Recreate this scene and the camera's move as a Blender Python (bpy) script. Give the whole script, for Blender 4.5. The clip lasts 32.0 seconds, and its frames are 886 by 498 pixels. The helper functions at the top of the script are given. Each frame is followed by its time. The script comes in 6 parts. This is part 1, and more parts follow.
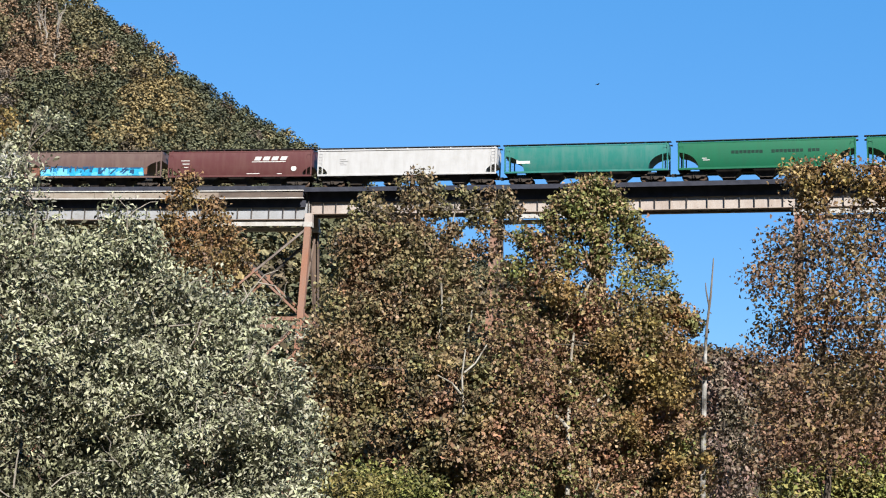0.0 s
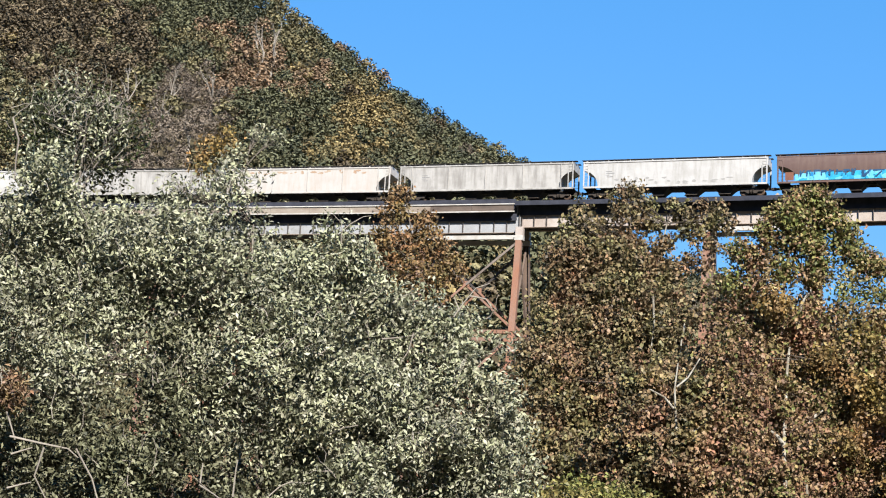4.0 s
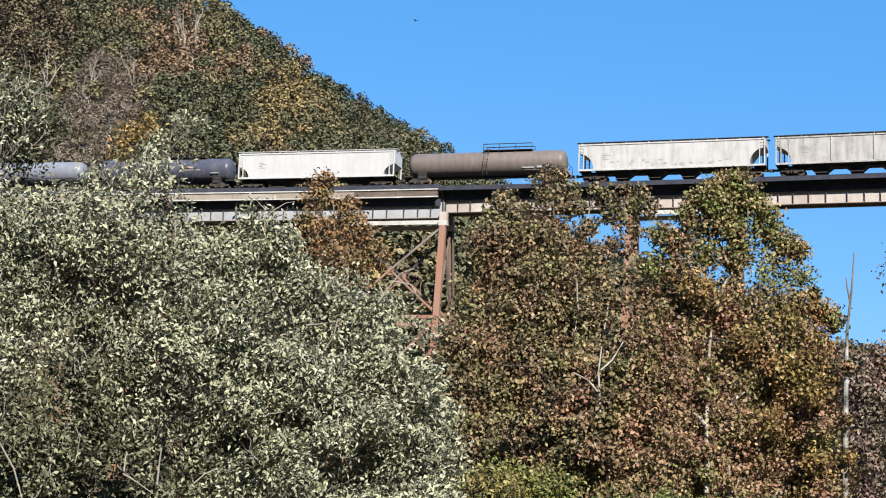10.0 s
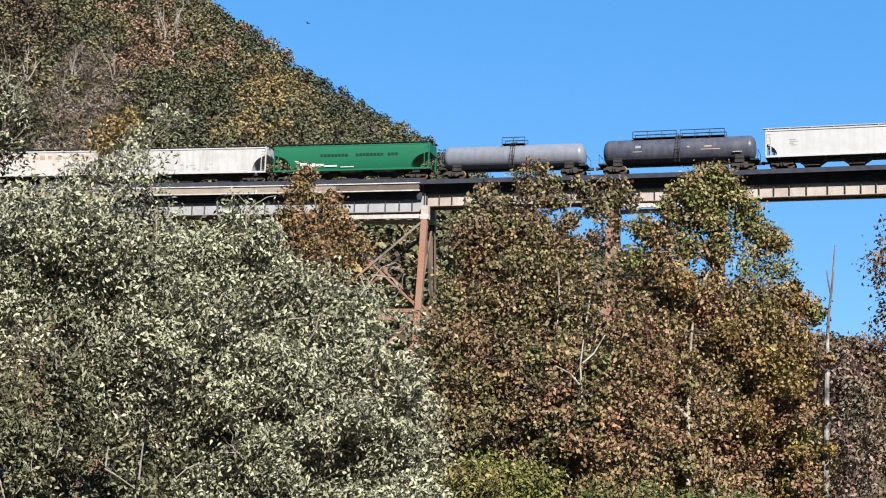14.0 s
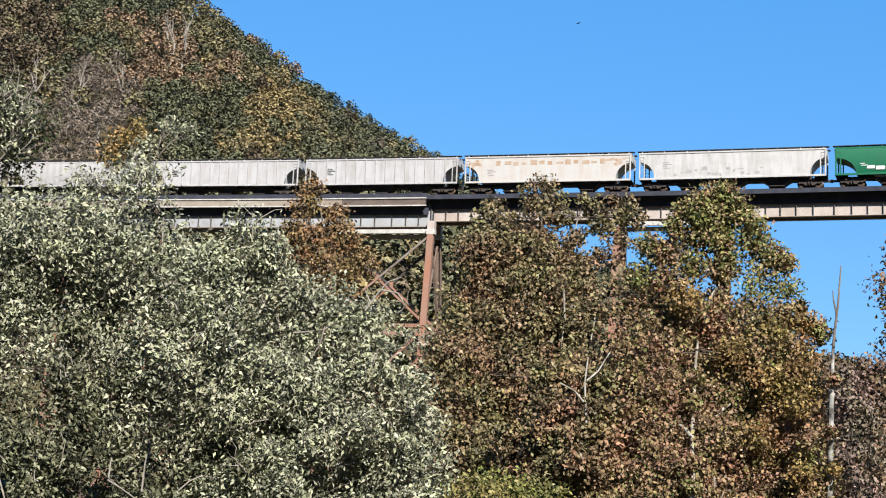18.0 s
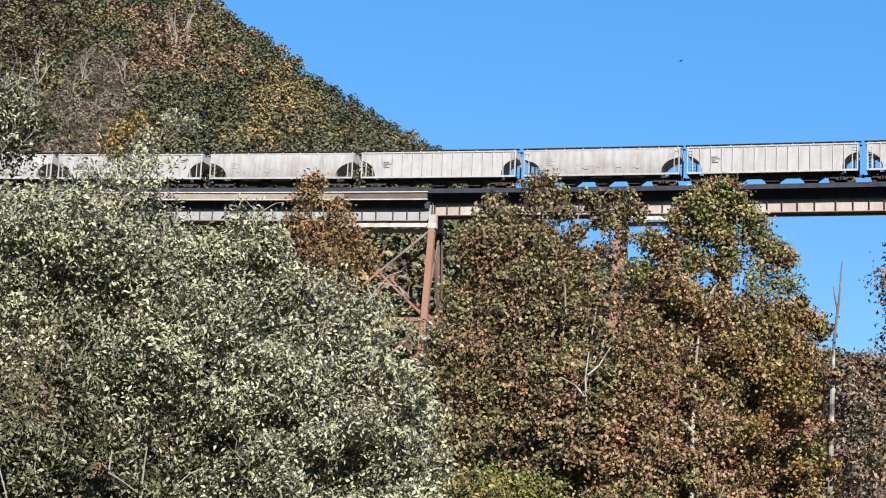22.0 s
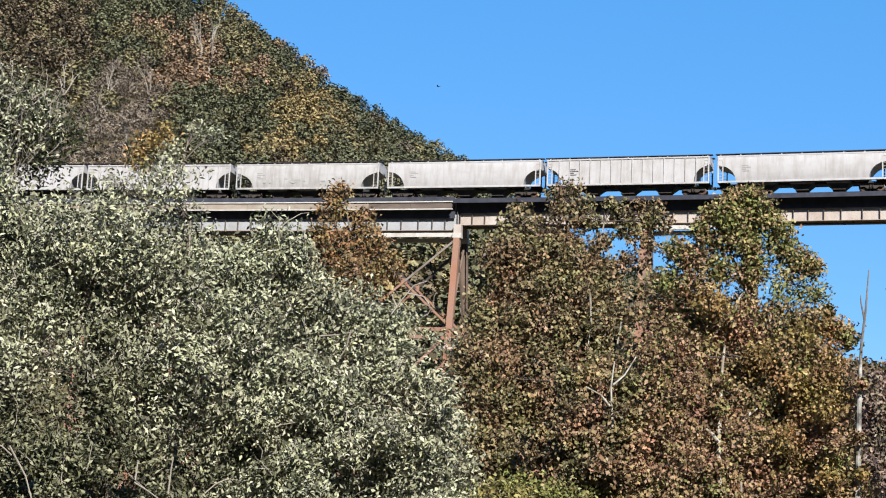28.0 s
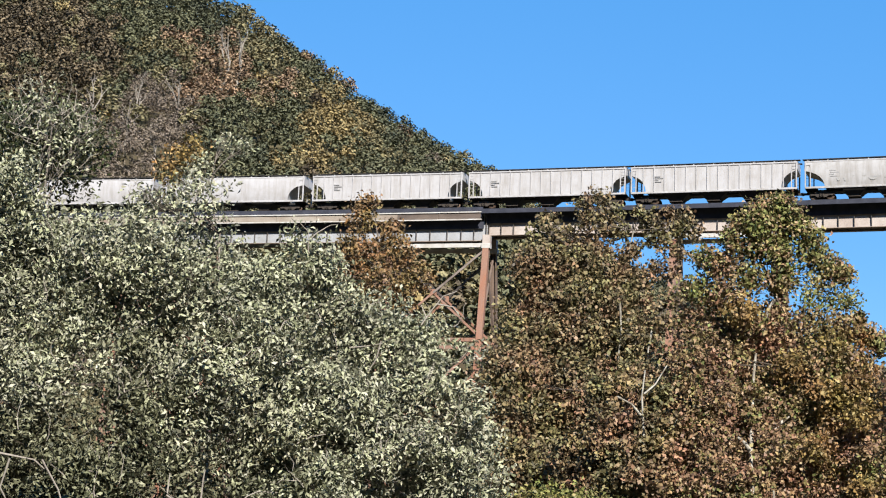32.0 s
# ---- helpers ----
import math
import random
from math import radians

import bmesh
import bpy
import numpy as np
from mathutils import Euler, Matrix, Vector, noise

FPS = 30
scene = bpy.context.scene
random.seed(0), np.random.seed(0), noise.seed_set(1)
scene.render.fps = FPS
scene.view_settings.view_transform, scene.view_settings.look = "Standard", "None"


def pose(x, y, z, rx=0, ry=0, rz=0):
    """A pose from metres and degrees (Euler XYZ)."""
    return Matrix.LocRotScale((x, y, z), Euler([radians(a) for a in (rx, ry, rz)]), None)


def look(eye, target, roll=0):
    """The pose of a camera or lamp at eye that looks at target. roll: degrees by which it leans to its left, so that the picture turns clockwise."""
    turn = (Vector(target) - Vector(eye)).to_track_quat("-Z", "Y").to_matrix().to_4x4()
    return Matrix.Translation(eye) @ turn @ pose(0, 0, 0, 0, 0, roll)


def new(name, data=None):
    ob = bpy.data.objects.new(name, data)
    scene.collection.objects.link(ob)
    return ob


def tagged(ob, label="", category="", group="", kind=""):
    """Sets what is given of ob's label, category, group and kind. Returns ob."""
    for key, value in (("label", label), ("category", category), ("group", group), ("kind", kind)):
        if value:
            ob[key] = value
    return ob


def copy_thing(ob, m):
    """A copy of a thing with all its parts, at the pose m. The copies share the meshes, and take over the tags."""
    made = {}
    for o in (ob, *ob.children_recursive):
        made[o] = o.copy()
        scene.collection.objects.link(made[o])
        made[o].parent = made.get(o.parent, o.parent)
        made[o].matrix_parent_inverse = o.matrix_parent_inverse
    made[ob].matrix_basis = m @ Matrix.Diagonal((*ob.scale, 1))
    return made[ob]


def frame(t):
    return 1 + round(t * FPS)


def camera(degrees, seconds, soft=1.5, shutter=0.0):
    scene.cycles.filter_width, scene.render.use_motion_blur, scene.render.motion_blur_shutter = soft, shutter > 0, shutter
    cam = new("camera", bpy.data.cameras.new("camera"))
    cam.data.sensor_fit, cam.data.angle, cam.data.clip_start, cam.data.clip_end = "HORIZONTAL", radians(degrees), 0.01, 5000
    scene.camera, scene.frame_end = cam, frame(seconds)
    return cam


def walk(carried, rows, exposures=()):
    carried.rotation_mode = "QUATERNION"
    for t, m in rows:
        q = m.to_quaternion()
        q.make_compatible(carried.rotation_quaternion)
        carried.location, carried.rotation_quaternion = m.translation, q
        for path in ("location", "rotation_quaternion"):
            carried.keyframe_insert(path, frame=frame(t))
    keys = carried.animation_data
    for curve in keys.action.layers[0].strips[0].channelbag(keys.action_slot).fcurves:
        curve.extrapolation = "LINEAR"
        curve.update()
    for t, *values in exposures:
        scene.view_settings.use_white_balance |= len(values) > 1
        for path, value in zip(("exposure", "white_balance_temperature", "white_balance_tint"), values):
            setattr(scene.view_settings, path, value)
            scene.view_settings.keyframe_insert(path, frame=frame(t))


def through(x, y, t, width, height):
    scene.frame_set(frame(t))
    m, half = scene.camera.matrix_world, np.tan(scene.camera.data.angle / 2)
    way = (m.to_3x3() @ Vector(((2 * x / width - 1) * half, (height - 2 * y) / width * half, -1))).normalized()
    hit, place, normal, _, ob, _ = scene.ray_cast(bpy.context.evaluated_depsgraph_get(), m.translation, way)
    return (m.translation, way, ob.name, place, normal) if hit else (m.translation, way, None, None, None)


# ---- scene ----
# A hand-held camera on a valley road watches a freight train cross a tall steel viaduct.
EYE = 1.65          # the eye's height over the road
cam = camera(30.0, 32.0, soft=1.1)
# seconds, yaw, pitch, roll in degrees: the camera stands still and pans a little
LOOKS = [
    (0.0, -5.17, 9.81, -1.60),
    (0.5, -3.93, 9.84, -1.90),
    (1.0, -3.20, 9.92, -1.78),
    (1.5, -2.38, 9.89, -1.83),
    (1.6, -1.66, 9.71, -1.95),
    (1.7, -1.07, 9.55, -2.04),
    (1.8, -0.48, 9.40, -2.13),
    (1.9, -0.14, 9.31, -2.19),
    (2.0, 0.08, 9.26, -2.22),
    (2.5, 0.99, 8.69, -2.39),
    (3.0, 1.71, 8.28, -2.54),
    (3.5, 2.03, 8.25, -2.63),
    (3.6, 2.03, 8.30, -2.63),
    (3.7, 2.03, 8.64, -2.64),
    (3.8, 2.05, 9.30, -2.64),
    (3.9, 2.06, 9.86, -2.64),
    (4.0, 2.06, 10.00, -2.65),
    (4.5, 2.07, 10.18, -2.72),
    (6.5, 0.67, 10.52, -2.50),
    (7.0, 0.37, 10.55, -2.55),
    (7.5, 0.16, 10.38, -2.39),
    (8.0, -0.07, 10.29, -2.24),
    (8.5, -0.30, 10.23, -2.11),
    (9.0, -0.38, 10.01, -2.14),
    (9.5, -0.42, 9.73, -2.04),
    (10.0, -0.47, 9.59, -1.84),
    (10.5, -0.56, 9.26, -1.62),
    (11.0, -0.59, 9.10, -1.28),
    (11.5, -0.65, 9.09, -0.98),
    (12.0, -0.68, 9.06, -0.84),
    (12.5, -0.66, 9.09, -0.77),
    (13.0, -0.74, 9.19, -0.88),
    (13.5, -0.95, 9.31, -1.18),
    (14.0, -1.07, 9.39, -1.59),
    (14.5, -1.06, 9.49, -1.89),
    (16.5, -1.00, 9.90, -2.28),
    (17.0, -0.97, 9.98, -2.20),
    (17.5, -0.99, 9.98, -2.26),
    (18.0, -0.99, 9.92, -2.33),
    (18.5, -1.02, 9.72, -2.42),
    (19.0, -1.07, 9.48, -2.46),
    (19.5, -1.10, 9.28, -2.46),
    (20.0, -1.13, 9.20, -2.51),
    (20.5, -1.09, 9.30, -2.48),
    (21.0, -1.11, 9.42, -2.54),
    (21.5, -1.02, 9.57, -2.57),
    (22.0, -0.99, 9.71, -2.58),
    (22.5, -0.90, 9.81, -2.55),
    (23.0, -0.60, 9.83, -2.44),
    (23.5, -0.38, 9.76, -2.30),
    (24.0, -0.15, 9.68, -2.10),
    (24.5, 0.04, 9.64, -2.09),
    (25.0, 0.04, 9.62, -2.10),
    (25.5, 0.06, 9.59, -2.12),
    (27.5, -0.13, 9.82, -2.64),
    (28.0, -0.11, 10.01, -2.59),
    (28.5, -0.10, 10.19, -2.62),
    (29.0, -0.07, 10.31, -2.58),
    (29.5, 0.03, 10.41, -2.55),
    (30.0, 0.23, 10.44, -2.47),
    (30.5, 0.51, 10.42, -2.21),
    (31.0, 0.71, 10.38, -2.10),
    (31.5, 0.90, 10.33, -2.08),
    (32.0, 0.98, 10.33, -2.22),
]
walk(cam, [(t, pose(0, 0, EYE, 90 + pitch, roll, yaw)) for t, yaw, pitch, roll in LOOKS], exposures=[(0.0, 1.31), (2.0, 1.42), (3.0, 1.5), (4.0, 1.44), (8.0, 1.36), (32.0, 1.38)])

# ---- light ----
SUN_AZIMUTH, SUN_ELEVATION = 163.0, 37.0     # degrees clockwise from +y (the view), above the horizon
world = bpy.data.worlds.new("sky")
scene.world = world
world.use_nodes = True
wn = world.node_tree.nodes
wn.clear()
sky = wn.new("ShaderNodeTexSky")
sky.sky_type = "NISHITA"
sky.sun_disc = False
sky.sun_elevation, sky.sun_rotation = radians(SUN_ELEVATION), radians(SUN_AZIMUTH)
sky.altitude, sky.air_density, sky.dust_density, sky.ozone_density = 300, 1.0, 0.05, 4.0
back = wn.new("ShaderNodeBackground")
back.inputs["Strength"].default_value = 0.070
wout = wn.new("ShaderNodeOutputWorld")
deep = wn.new("ShaderNodeMix")      # the even deep blue of a clear autumn noon
deep.data_type = "RGBA"
deep.inputs[0].default_value = 0.62
deep.inputs[7].default_value = (0.08, 1.95, 5.2, 1)
world.node_tree.links.new(sky.outputs[0], deep.inputs[6])
world.node_tree.links.new(deep.outputs[2], back.inputs[0])
world.node_tree.links.new(back.outputs[0], wout.inputs[0])
sun = new("sun", bpy.data.lights.new("sun", "SUN"))
sun.data.energy, sun.data.angle, sun.data.color = 5.0, radians(0.55), (1.0, 0.955, 0.88)
sa, se = radians(SUN_AZIMUTH), radians(SUN_ELEVATION)
sun.matrix_world = look((math.sin(sa) * math.cos(se) * 50, math.cos(sa) * math.cos(se) * 50, math.sin(se) * 50), (0, 0, 0))

# ---- the track: a gentle curve, s metres along it, w metres from its middle towards the road ----
TURN, BEND, AWAY = 0.26701, 0.0013127, 184.0
RAIL = 38.15 + EYE
TRAIN = [0.0, 31.18, 62.48, 93.82, 125.17, 156.5, 187.79, 219.05, 250.3, 281.54, 312.8, 344.08, 375.37, 406.66, 437.91, 469.06, 500.01]      # how far the train has come, every two seconds


def along(s, w=0.0, z=0.0):
    """The pose at s on the track: x along it, y away from the road."""
    th = TURN + BEND * s
    x = (math.sin(th) - math.sin(TURN)) / BEND - w * math.sin(th)
    y = AWAY + (math.cos(th) - math.cos(TURN)) / BEND - w * math.cos(th)
    return pose(x, y, z, 0, 0, -math.degrees(th))


# ---- materials ----
def tree_of(name):
    m = bpy.data.materials.new(name)
    m.use_nodes = True
    nt = m.node_tree
    bsdf = nt.nodes["Principled BSDF"]
    return m, nt, bsdf


def link(nt, a, b):
    nt.links.new(a, b)


def ramp(nt, fac, stops):
    r = nt.nodes.new("ShaderNodeValToRGB")
    while len(r.color_ramp.elements) < len(stops):
        r.color_ramp.elements.new(0.5)
    for e, (p, c) in zip(r.color_ramp.elements, stops):
        e.position, e.color = p, (*c, 1)
    link(nt, fac, r.inputs[0])
    return r.outputs[0]


def noise_of(nt, scale, detail=4, stretch=(1, 1, 1), rough=0.6, shift=None):
    co = nt.nodes.new("ShaderNodeTexCoord")
    mp = nt.nodes.new("ShaderNodeMapping")
    mp.inputs["Scale"].default_value = stretch
    link(nt, co.outputs["Object"], mp.inputs[0])
    if shift is not None:
        link(nt, shift, mp.inputs["Location"])
    n = nt.nodes.new("ShaderNodeTexNoise")
    n.inputs["Scale"].default_value, n.inputs["Detail"].default_value, n.inputs["Roughness"].default_value = scale, detail, rough
    link(nt, mp.outputs[0], n.inputs["Vector"])
    return n.outputs["Fac"]


def mix(nt, fac, a, b, mode="MIX"):
    n = nt.nodes.new("ShaderNodeMix")
    n.data_type, n.blend_type = "RGBA", mode
    for sock, v in ((n.inputs[0], fac), (n.inputs[6], a), (n.inputs[7], b)):
        if isinstance(v, (int, float)):
            sock.default_value = v
        elif isinstance(v, tuple):
            sock.default_value = (*v, 1)
        else:
            link(nt, v, sock)
    return n.outputs[2]


def bump(nt, bsdf, height, strength, distance=0.02):
    b = nt.nodes.new("ShaderNodeBump")
    b.inputs["Strength"].default_value, b.inputs["Distance"].default_value = strength, distance
    link(nt, height, b.inputs["Height"])
    link(nt, b.outputs[0], bsdf.inputs["Normal"])


def surface(name, a, b, scale=2.0, rough=0.7, metal=0.0, relief=0.3, stretch=(1, 1, 1), fine=25.0):
    """Two tones in broad stains, a finer grain over them, and a little relief."""
    m, nt, bsdf = tree_of(name)
    broad = noise_of(nt, scale, 5, stretch)
    grain = noise_of(nt, fine, 4, stretch)
    c = ramp(nt, broad, [(0.35, a), (0.65, b)])
    g = ramp(nt, grain, [(0.3, (0.72, 0.72, 0.72)), (0.7, (1.12, 1.12, 1.12))])
    link(nt, mix(nt, 1.0, c, g, "MULTIPLY"), bsdf.inputs["Base Color"])
    bsdf.inputs["Roughness"].default_value, bsdf.inputs["Metallic"].default_value = rough, metal
    bsdf.inputs["Specular IOR Level"].default_value = 0.25
    bump(nt, bsdf, grain, relief)
    return m


def paint(name, colour, grime, amount=0.5, rough=0.45, low=0.2):
    """Car paint with rain streaks, dust low down the side and scattered scuffs; every car takes its own patch of the stains."""
    m, nt, bsdf = tree_of(name)
    info = nt.nodes.new("ShaderNodeObjectInfo")
    sh = nt.nodes.new("ShaderNodeVectorMath")
    sh.operation = "SCALE"
    sh.inputs[0].default_value = (37.0, 0.0, 11.0)
    link(nt, info.outputs["Random"], sh.inputs["Scale"])
    streak = noise_of(nt, 1.6, 6, (1.3, 1.3, 0.16), 0.65, sh.outputs[0])
    blot = noise_of(nt, 0.55, 5, (1, 1, 1.4), 0.7, sh.outputs[0])
    fine = noise_of(nt, 9.0, 5, (1, 1, 0.5), 0.7, sh.outputs[0])
    c = mix(nt, ramp(nt, streak, [(0.44, (0, 0, 0)), (0.66, (amount, amount, amount))]), colour, grime)
    c = mix(nt, ramp(nt, blot, [(0.45, (0, 0, 0)), (0.72, (amount * 0.8,) * 3)]), c, grime)
    lo = tuple(v * 0.55 for v in grime)
    c = mix(nt, ramp(nt, fine, [(0.55, (0, 0, 0)), (0.8, (low, low, low))]), c, lo)
    link(nt, c, bsdf.inputs["Base Color"])
    bsdf.inputs["Roughness"].default_value = rough
    bsdf.inputs["Specular IOR Level"].default_value = 0.25
    bump(nt, bsdf, blot, 0.15, 0.03)
    return m


def leaf(name, tones, through=0.3, rough=0.5, turn=1.0):
    """Leaves: each its own tone, letting some light through."""
    m, nt, bsdf = tree_of(name)
    geo = nt.nodes.new("ShaderNodeNewGeometry")
    step = 1.0 / max(1, len(tones) - 1)
    c = ramp(nt, geo.outputs["Random Per Island"], [(i * step, t) for i, t in enumerate(tones)])
    # whole boughs ripen at their own pace: some redder, some greener, some darker
    hue = ramp(nt, noise_of(nt, 0.55, 2), [(0.38, (0.88, 1.04, 0.82)), (0.53, (1.0, 1.0, 0.98)), (0.67, (1.13, 0.95, 0.96))])
    tone = ramp(nt, noise_of(nt, 0.9, 3, (1, 1, 1.15)), [(0.34, (0.68, 0.68, 0.7)), (0.62, (1.16, 1.16, 1.14))])
    c = mix(nt, turn, c, mix(nt, 1.0, c, hue, "MULTIPLY"))
    c = mix(nt, 1.0, c, tone, "MULTIPLY")
    link(nt, c, bsdf.inputs["Base Color"])
    bsdf.inputs["Roughness"].default_value = rough
    bsdf.inputs["Specular IOR Level"].default_value = 0.18
    tr = nt.nodes.new("ShaderNodeBsdfTranslucent")
    link(nt, c, tr.inputs[0])
    mx = nt.nodes.new("ShaderNodeMixShader")
    mx.inputs[0].default_value = through
    link(nt, bsdf.outputs[0], mx.inputs[1])
    link(nt, tr.outputs[0], mx.inputs[2])
    link(nt, mx.outputs[0], nt.nodes["Material Output"].inputs[0])
    return m


EARTH = surface("forest floor", (0.043, 0.032, 0.018), (0.072, 0.061, 0.029), 0.05, 0.95, 0, 0.6, fine=3.0)
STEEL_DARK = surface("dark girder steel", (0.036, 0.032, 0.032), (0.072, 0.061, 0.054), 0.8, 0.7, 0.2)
STIFFENER = surface("dark stiffener paint", (0.115, 0.1, 0.09), (0.06, 0.052, 0.048), 0.4, 0.75)
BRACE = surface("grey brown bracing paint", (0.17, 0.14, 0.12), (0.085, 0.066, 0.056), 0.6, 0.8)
BOARD_DARK = surface("dark stained deck board", (0.12, 0.092, 0.075), (0.07, 0.054, 0.046), 0.5, 0.85, 0, 0.3, (1, 1, 3))
STEEL_PALE = surface("weathered pale girder paint", (0.36, 0.320, 0.295), (0.255, 0.205, 0.178), 0.5, 0.65, 0.0, 0.2, (1, 1, 0.5))
STEEL_GREY = surface("aluminium grey girder paint", (0.272, 0.280, 0.298), (0.216, 0.216, 0.220), 0.6, 0.6, 0.0, 0.2)
STEEL_WHITE = surface("fresh pale strut paint", (0.42, 0.41, 0.395), (0.3, 0.275, 0.245), 0.9, 0.6, 0.0, 0.2)
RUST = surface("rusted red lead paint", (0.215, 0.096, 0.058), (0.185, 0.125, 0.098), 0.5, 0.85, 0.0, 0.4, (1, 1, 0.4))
RUST_DARK = surface("dark brown bracing paint, shade on far legs", (0.094, 0.068, 0.055), (0.15, 0.105, 0.08), 0.6, 0.8, 0.0, 0.3)
RUST_PALE = surface("flaking brown bridge paint", (0.165, 0.115, 0.09), (0.24, 0.2, 0.17), 0.5, 0.8, 0.0, 0.3)
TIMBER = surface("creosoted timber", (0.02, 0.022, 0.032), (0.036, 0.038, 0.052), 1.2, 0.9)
BOARD = surface("weathered deck board", (0.259, 0.230, 0.194), (0.173, 0.130, 0.101), 0.25, 0.85, 0, 0.3, (1, 1, 3))
RAIL_STEEL = surface("worn rail steel", (0.115, 0.072, 0.050), (0.072, 0.050, 0.036), 2.0, 0.5, 0.6)
TRUCK = surface("dusty bogie iron", (0.029, 0.024, 0.022), (0.054, 0.042, 0.033), 1.5, 0.8, 0.1)
BLACK = surface("sooty black steel", (0.014, 0.014, 0.014), (0.032, 0.029, 0.026), 1.5, 0.7, 0.1)
BARK_PALE = surface("mottled pale sycamore bark", (0.374, 0.353, 0.302), (0.144, 0.122, 0.094), 2.5, 0.85, 0, 0.4)
BARK_GREY = surface("grey ridged bark", (0.094, 0.079, 0.065), (0.173, 0.151, 0.130), 3.0, 0.9, 0, 0.6, (1, 1, 0.3))
BARK_ASH = surface("ash grey dead bark", (0.259, 0.230, 0.194), (0.173, 0.151, 0.130), 0.6, 0.9, 0, 0.3)
BARK_BIRCH = surface("patchy white and grey dead bark", (0.34, 0.33, 0.31), (0.05, 0.045, 0.04), 2.2, 0.9, 0, 0.3)
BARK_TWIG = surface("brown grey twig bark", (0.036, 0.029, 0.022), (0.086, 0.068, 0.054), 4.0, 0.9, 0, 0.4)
FEATHER = surface("black feathers", (0.009, 0.008, 0.007), (0.022, 0.019, 0.016), 20.0, 0.7)

# the near-black tones paint the dark gaps between the sprays
LEAF_PALE = leaf("silvery leaves with near-black tones", [(0.007, 0.009, 0.005), (0.26, 0.252, 0.185), (0.296, 0.285, 0.223), (0.263, 0.272, 0.169), (0.27, 0.266, 0.185), (0.007, 0.009, 0.005), (0.118, 0.126, 0.0725), (0.26, 0.266, 0.169), (0.284, 0.292, 0.185), (0.296, 0.287, 0.215), (0.241, 0.251, 0.161), (0.314, 0.305, 0.244)], 0.08, turn=0.12)
LEAF_SHRUB = leaf("fresh green shrub leaves", [(0.029, 0.036, 0.014), (0.094, 0.115, 0.040), (0.137, 0.151, 0.058), (0.043, 0.058, 0.022), (0.158, 0.144, 0.058)], 0.15)
LEAF_SHADE = leaf("darker leaves, also for shaded hollows", [(0.007, 0.009, 0.004), (0.140, 0.140, 0.082), (0.012, 0.015, 0.007), (0.19, 0.188, 0.125), (0.16, 0.16, 0.098), (0.011, 0.013, 0.006), (0.15, 0.15, 0.088), (0.19, 0.185, 0.125)], 0.08, turn=0.12)
LEAF_DEEP = leaf("dark leaves painting a shaded backing", [(0.012, 0.014, 0.007), (0.045, 0.052, 0.021), (0.022, 0.026, 0.013), (0.085, 0.09, 0.038)], 0.12)
LEAF_OLIVE = leaf("olive brown sycamore leaves", [(0.014, 0.011, 0.008), (0.200, 0.155, 0.092), (0.228, 0.164, 0.094), (0.105, 0.084, 0.054), (0.186, 0.158, 0.082), (0.220, 0.148, 0.088), (0.03, 0.025, 0.016), (0.162, 0.128, 0.072)], 0.15)
LEAF_GREEN = leaf("green gold sycamore leaves", [(0.020, 0.022, 0.009), (0.196, 0.188, 0.077), (0.151, 0.158, 0.059), (0.073, 0.074, 0.028), (0.242, 0.201, 0.090), (0.209, 0.167, 0.072), (0.105, 0.104, 0.039)], 0.15)
LEAF_RUSSET = leaf("russet sycamore leaves", [(0.02, 0.013, 0.010), (0.265, 0.178, 0.104), (0.22, 0.138, 0.092), (0.15, 0.089, 0.064), (0.285, 0.202, 0.1), (0.12, 0.078, 0.058), (0.275, 0.155, 0.095), (0.16, 0.124, 0.07)], 0.14)
LEAF_PLUM = leaf("dark plum brown leaves", [(0.045, 0.035, 0.03), (0.2, 0.145, 0.12), (0.1, 0.077, 0.064), (0.28, 0.2, 0.16)], 0.1)
LEAF_RUST = leaf("rust brown leaves", [(0.05, 0.034, 0.021), (0.2, 0.127, 0.066), (0.15, 0.105, 0.056), (0.235, 0.142, 0.066), (0.1, 0.075, 0.04), (0.24, 0.13, 0.052)], 0.12)
LEAF_BROWN = leaf("dull brown autumn leaves", [(0.059, 0.037, 0.028), (0.197, 0.125, 0.085), (0.145, 0.098, 0.068), (0.224, 0.135, 0.087), (0.092, 0.061, 0.045)], 0.15)
LEAF_LIME = leaf("yellow olive bush leaves", [(0.036, 0.037, 0.012), (0.198, 0.195, 0.064), (0.252, 0.238, 0.086), (0.060, 0.061, 0.020), (0.240, 0.201, 0.073), (0.144, 0.128, 0.055)], 0.15)
LEAF_GOLD = leaf("golden sycamore leaves", [(0.126, 0.077, 0.032), (0.288, 0.183, 0.071), (0.322, 0.23, 0.117), (0.081, 0.048, 0.023), (0.242, 0.153, 0.059)], 0.2)
LEAF_DARK = leaf("dark brown purple leaves", [(0.034, 0.023, 0.018), (0.195, 0.122, 0.086), (0.080, 0.060, 0.034), (0.254, 0.159, 0.108), (0.047, 0.034, 0.023)], 0.15)


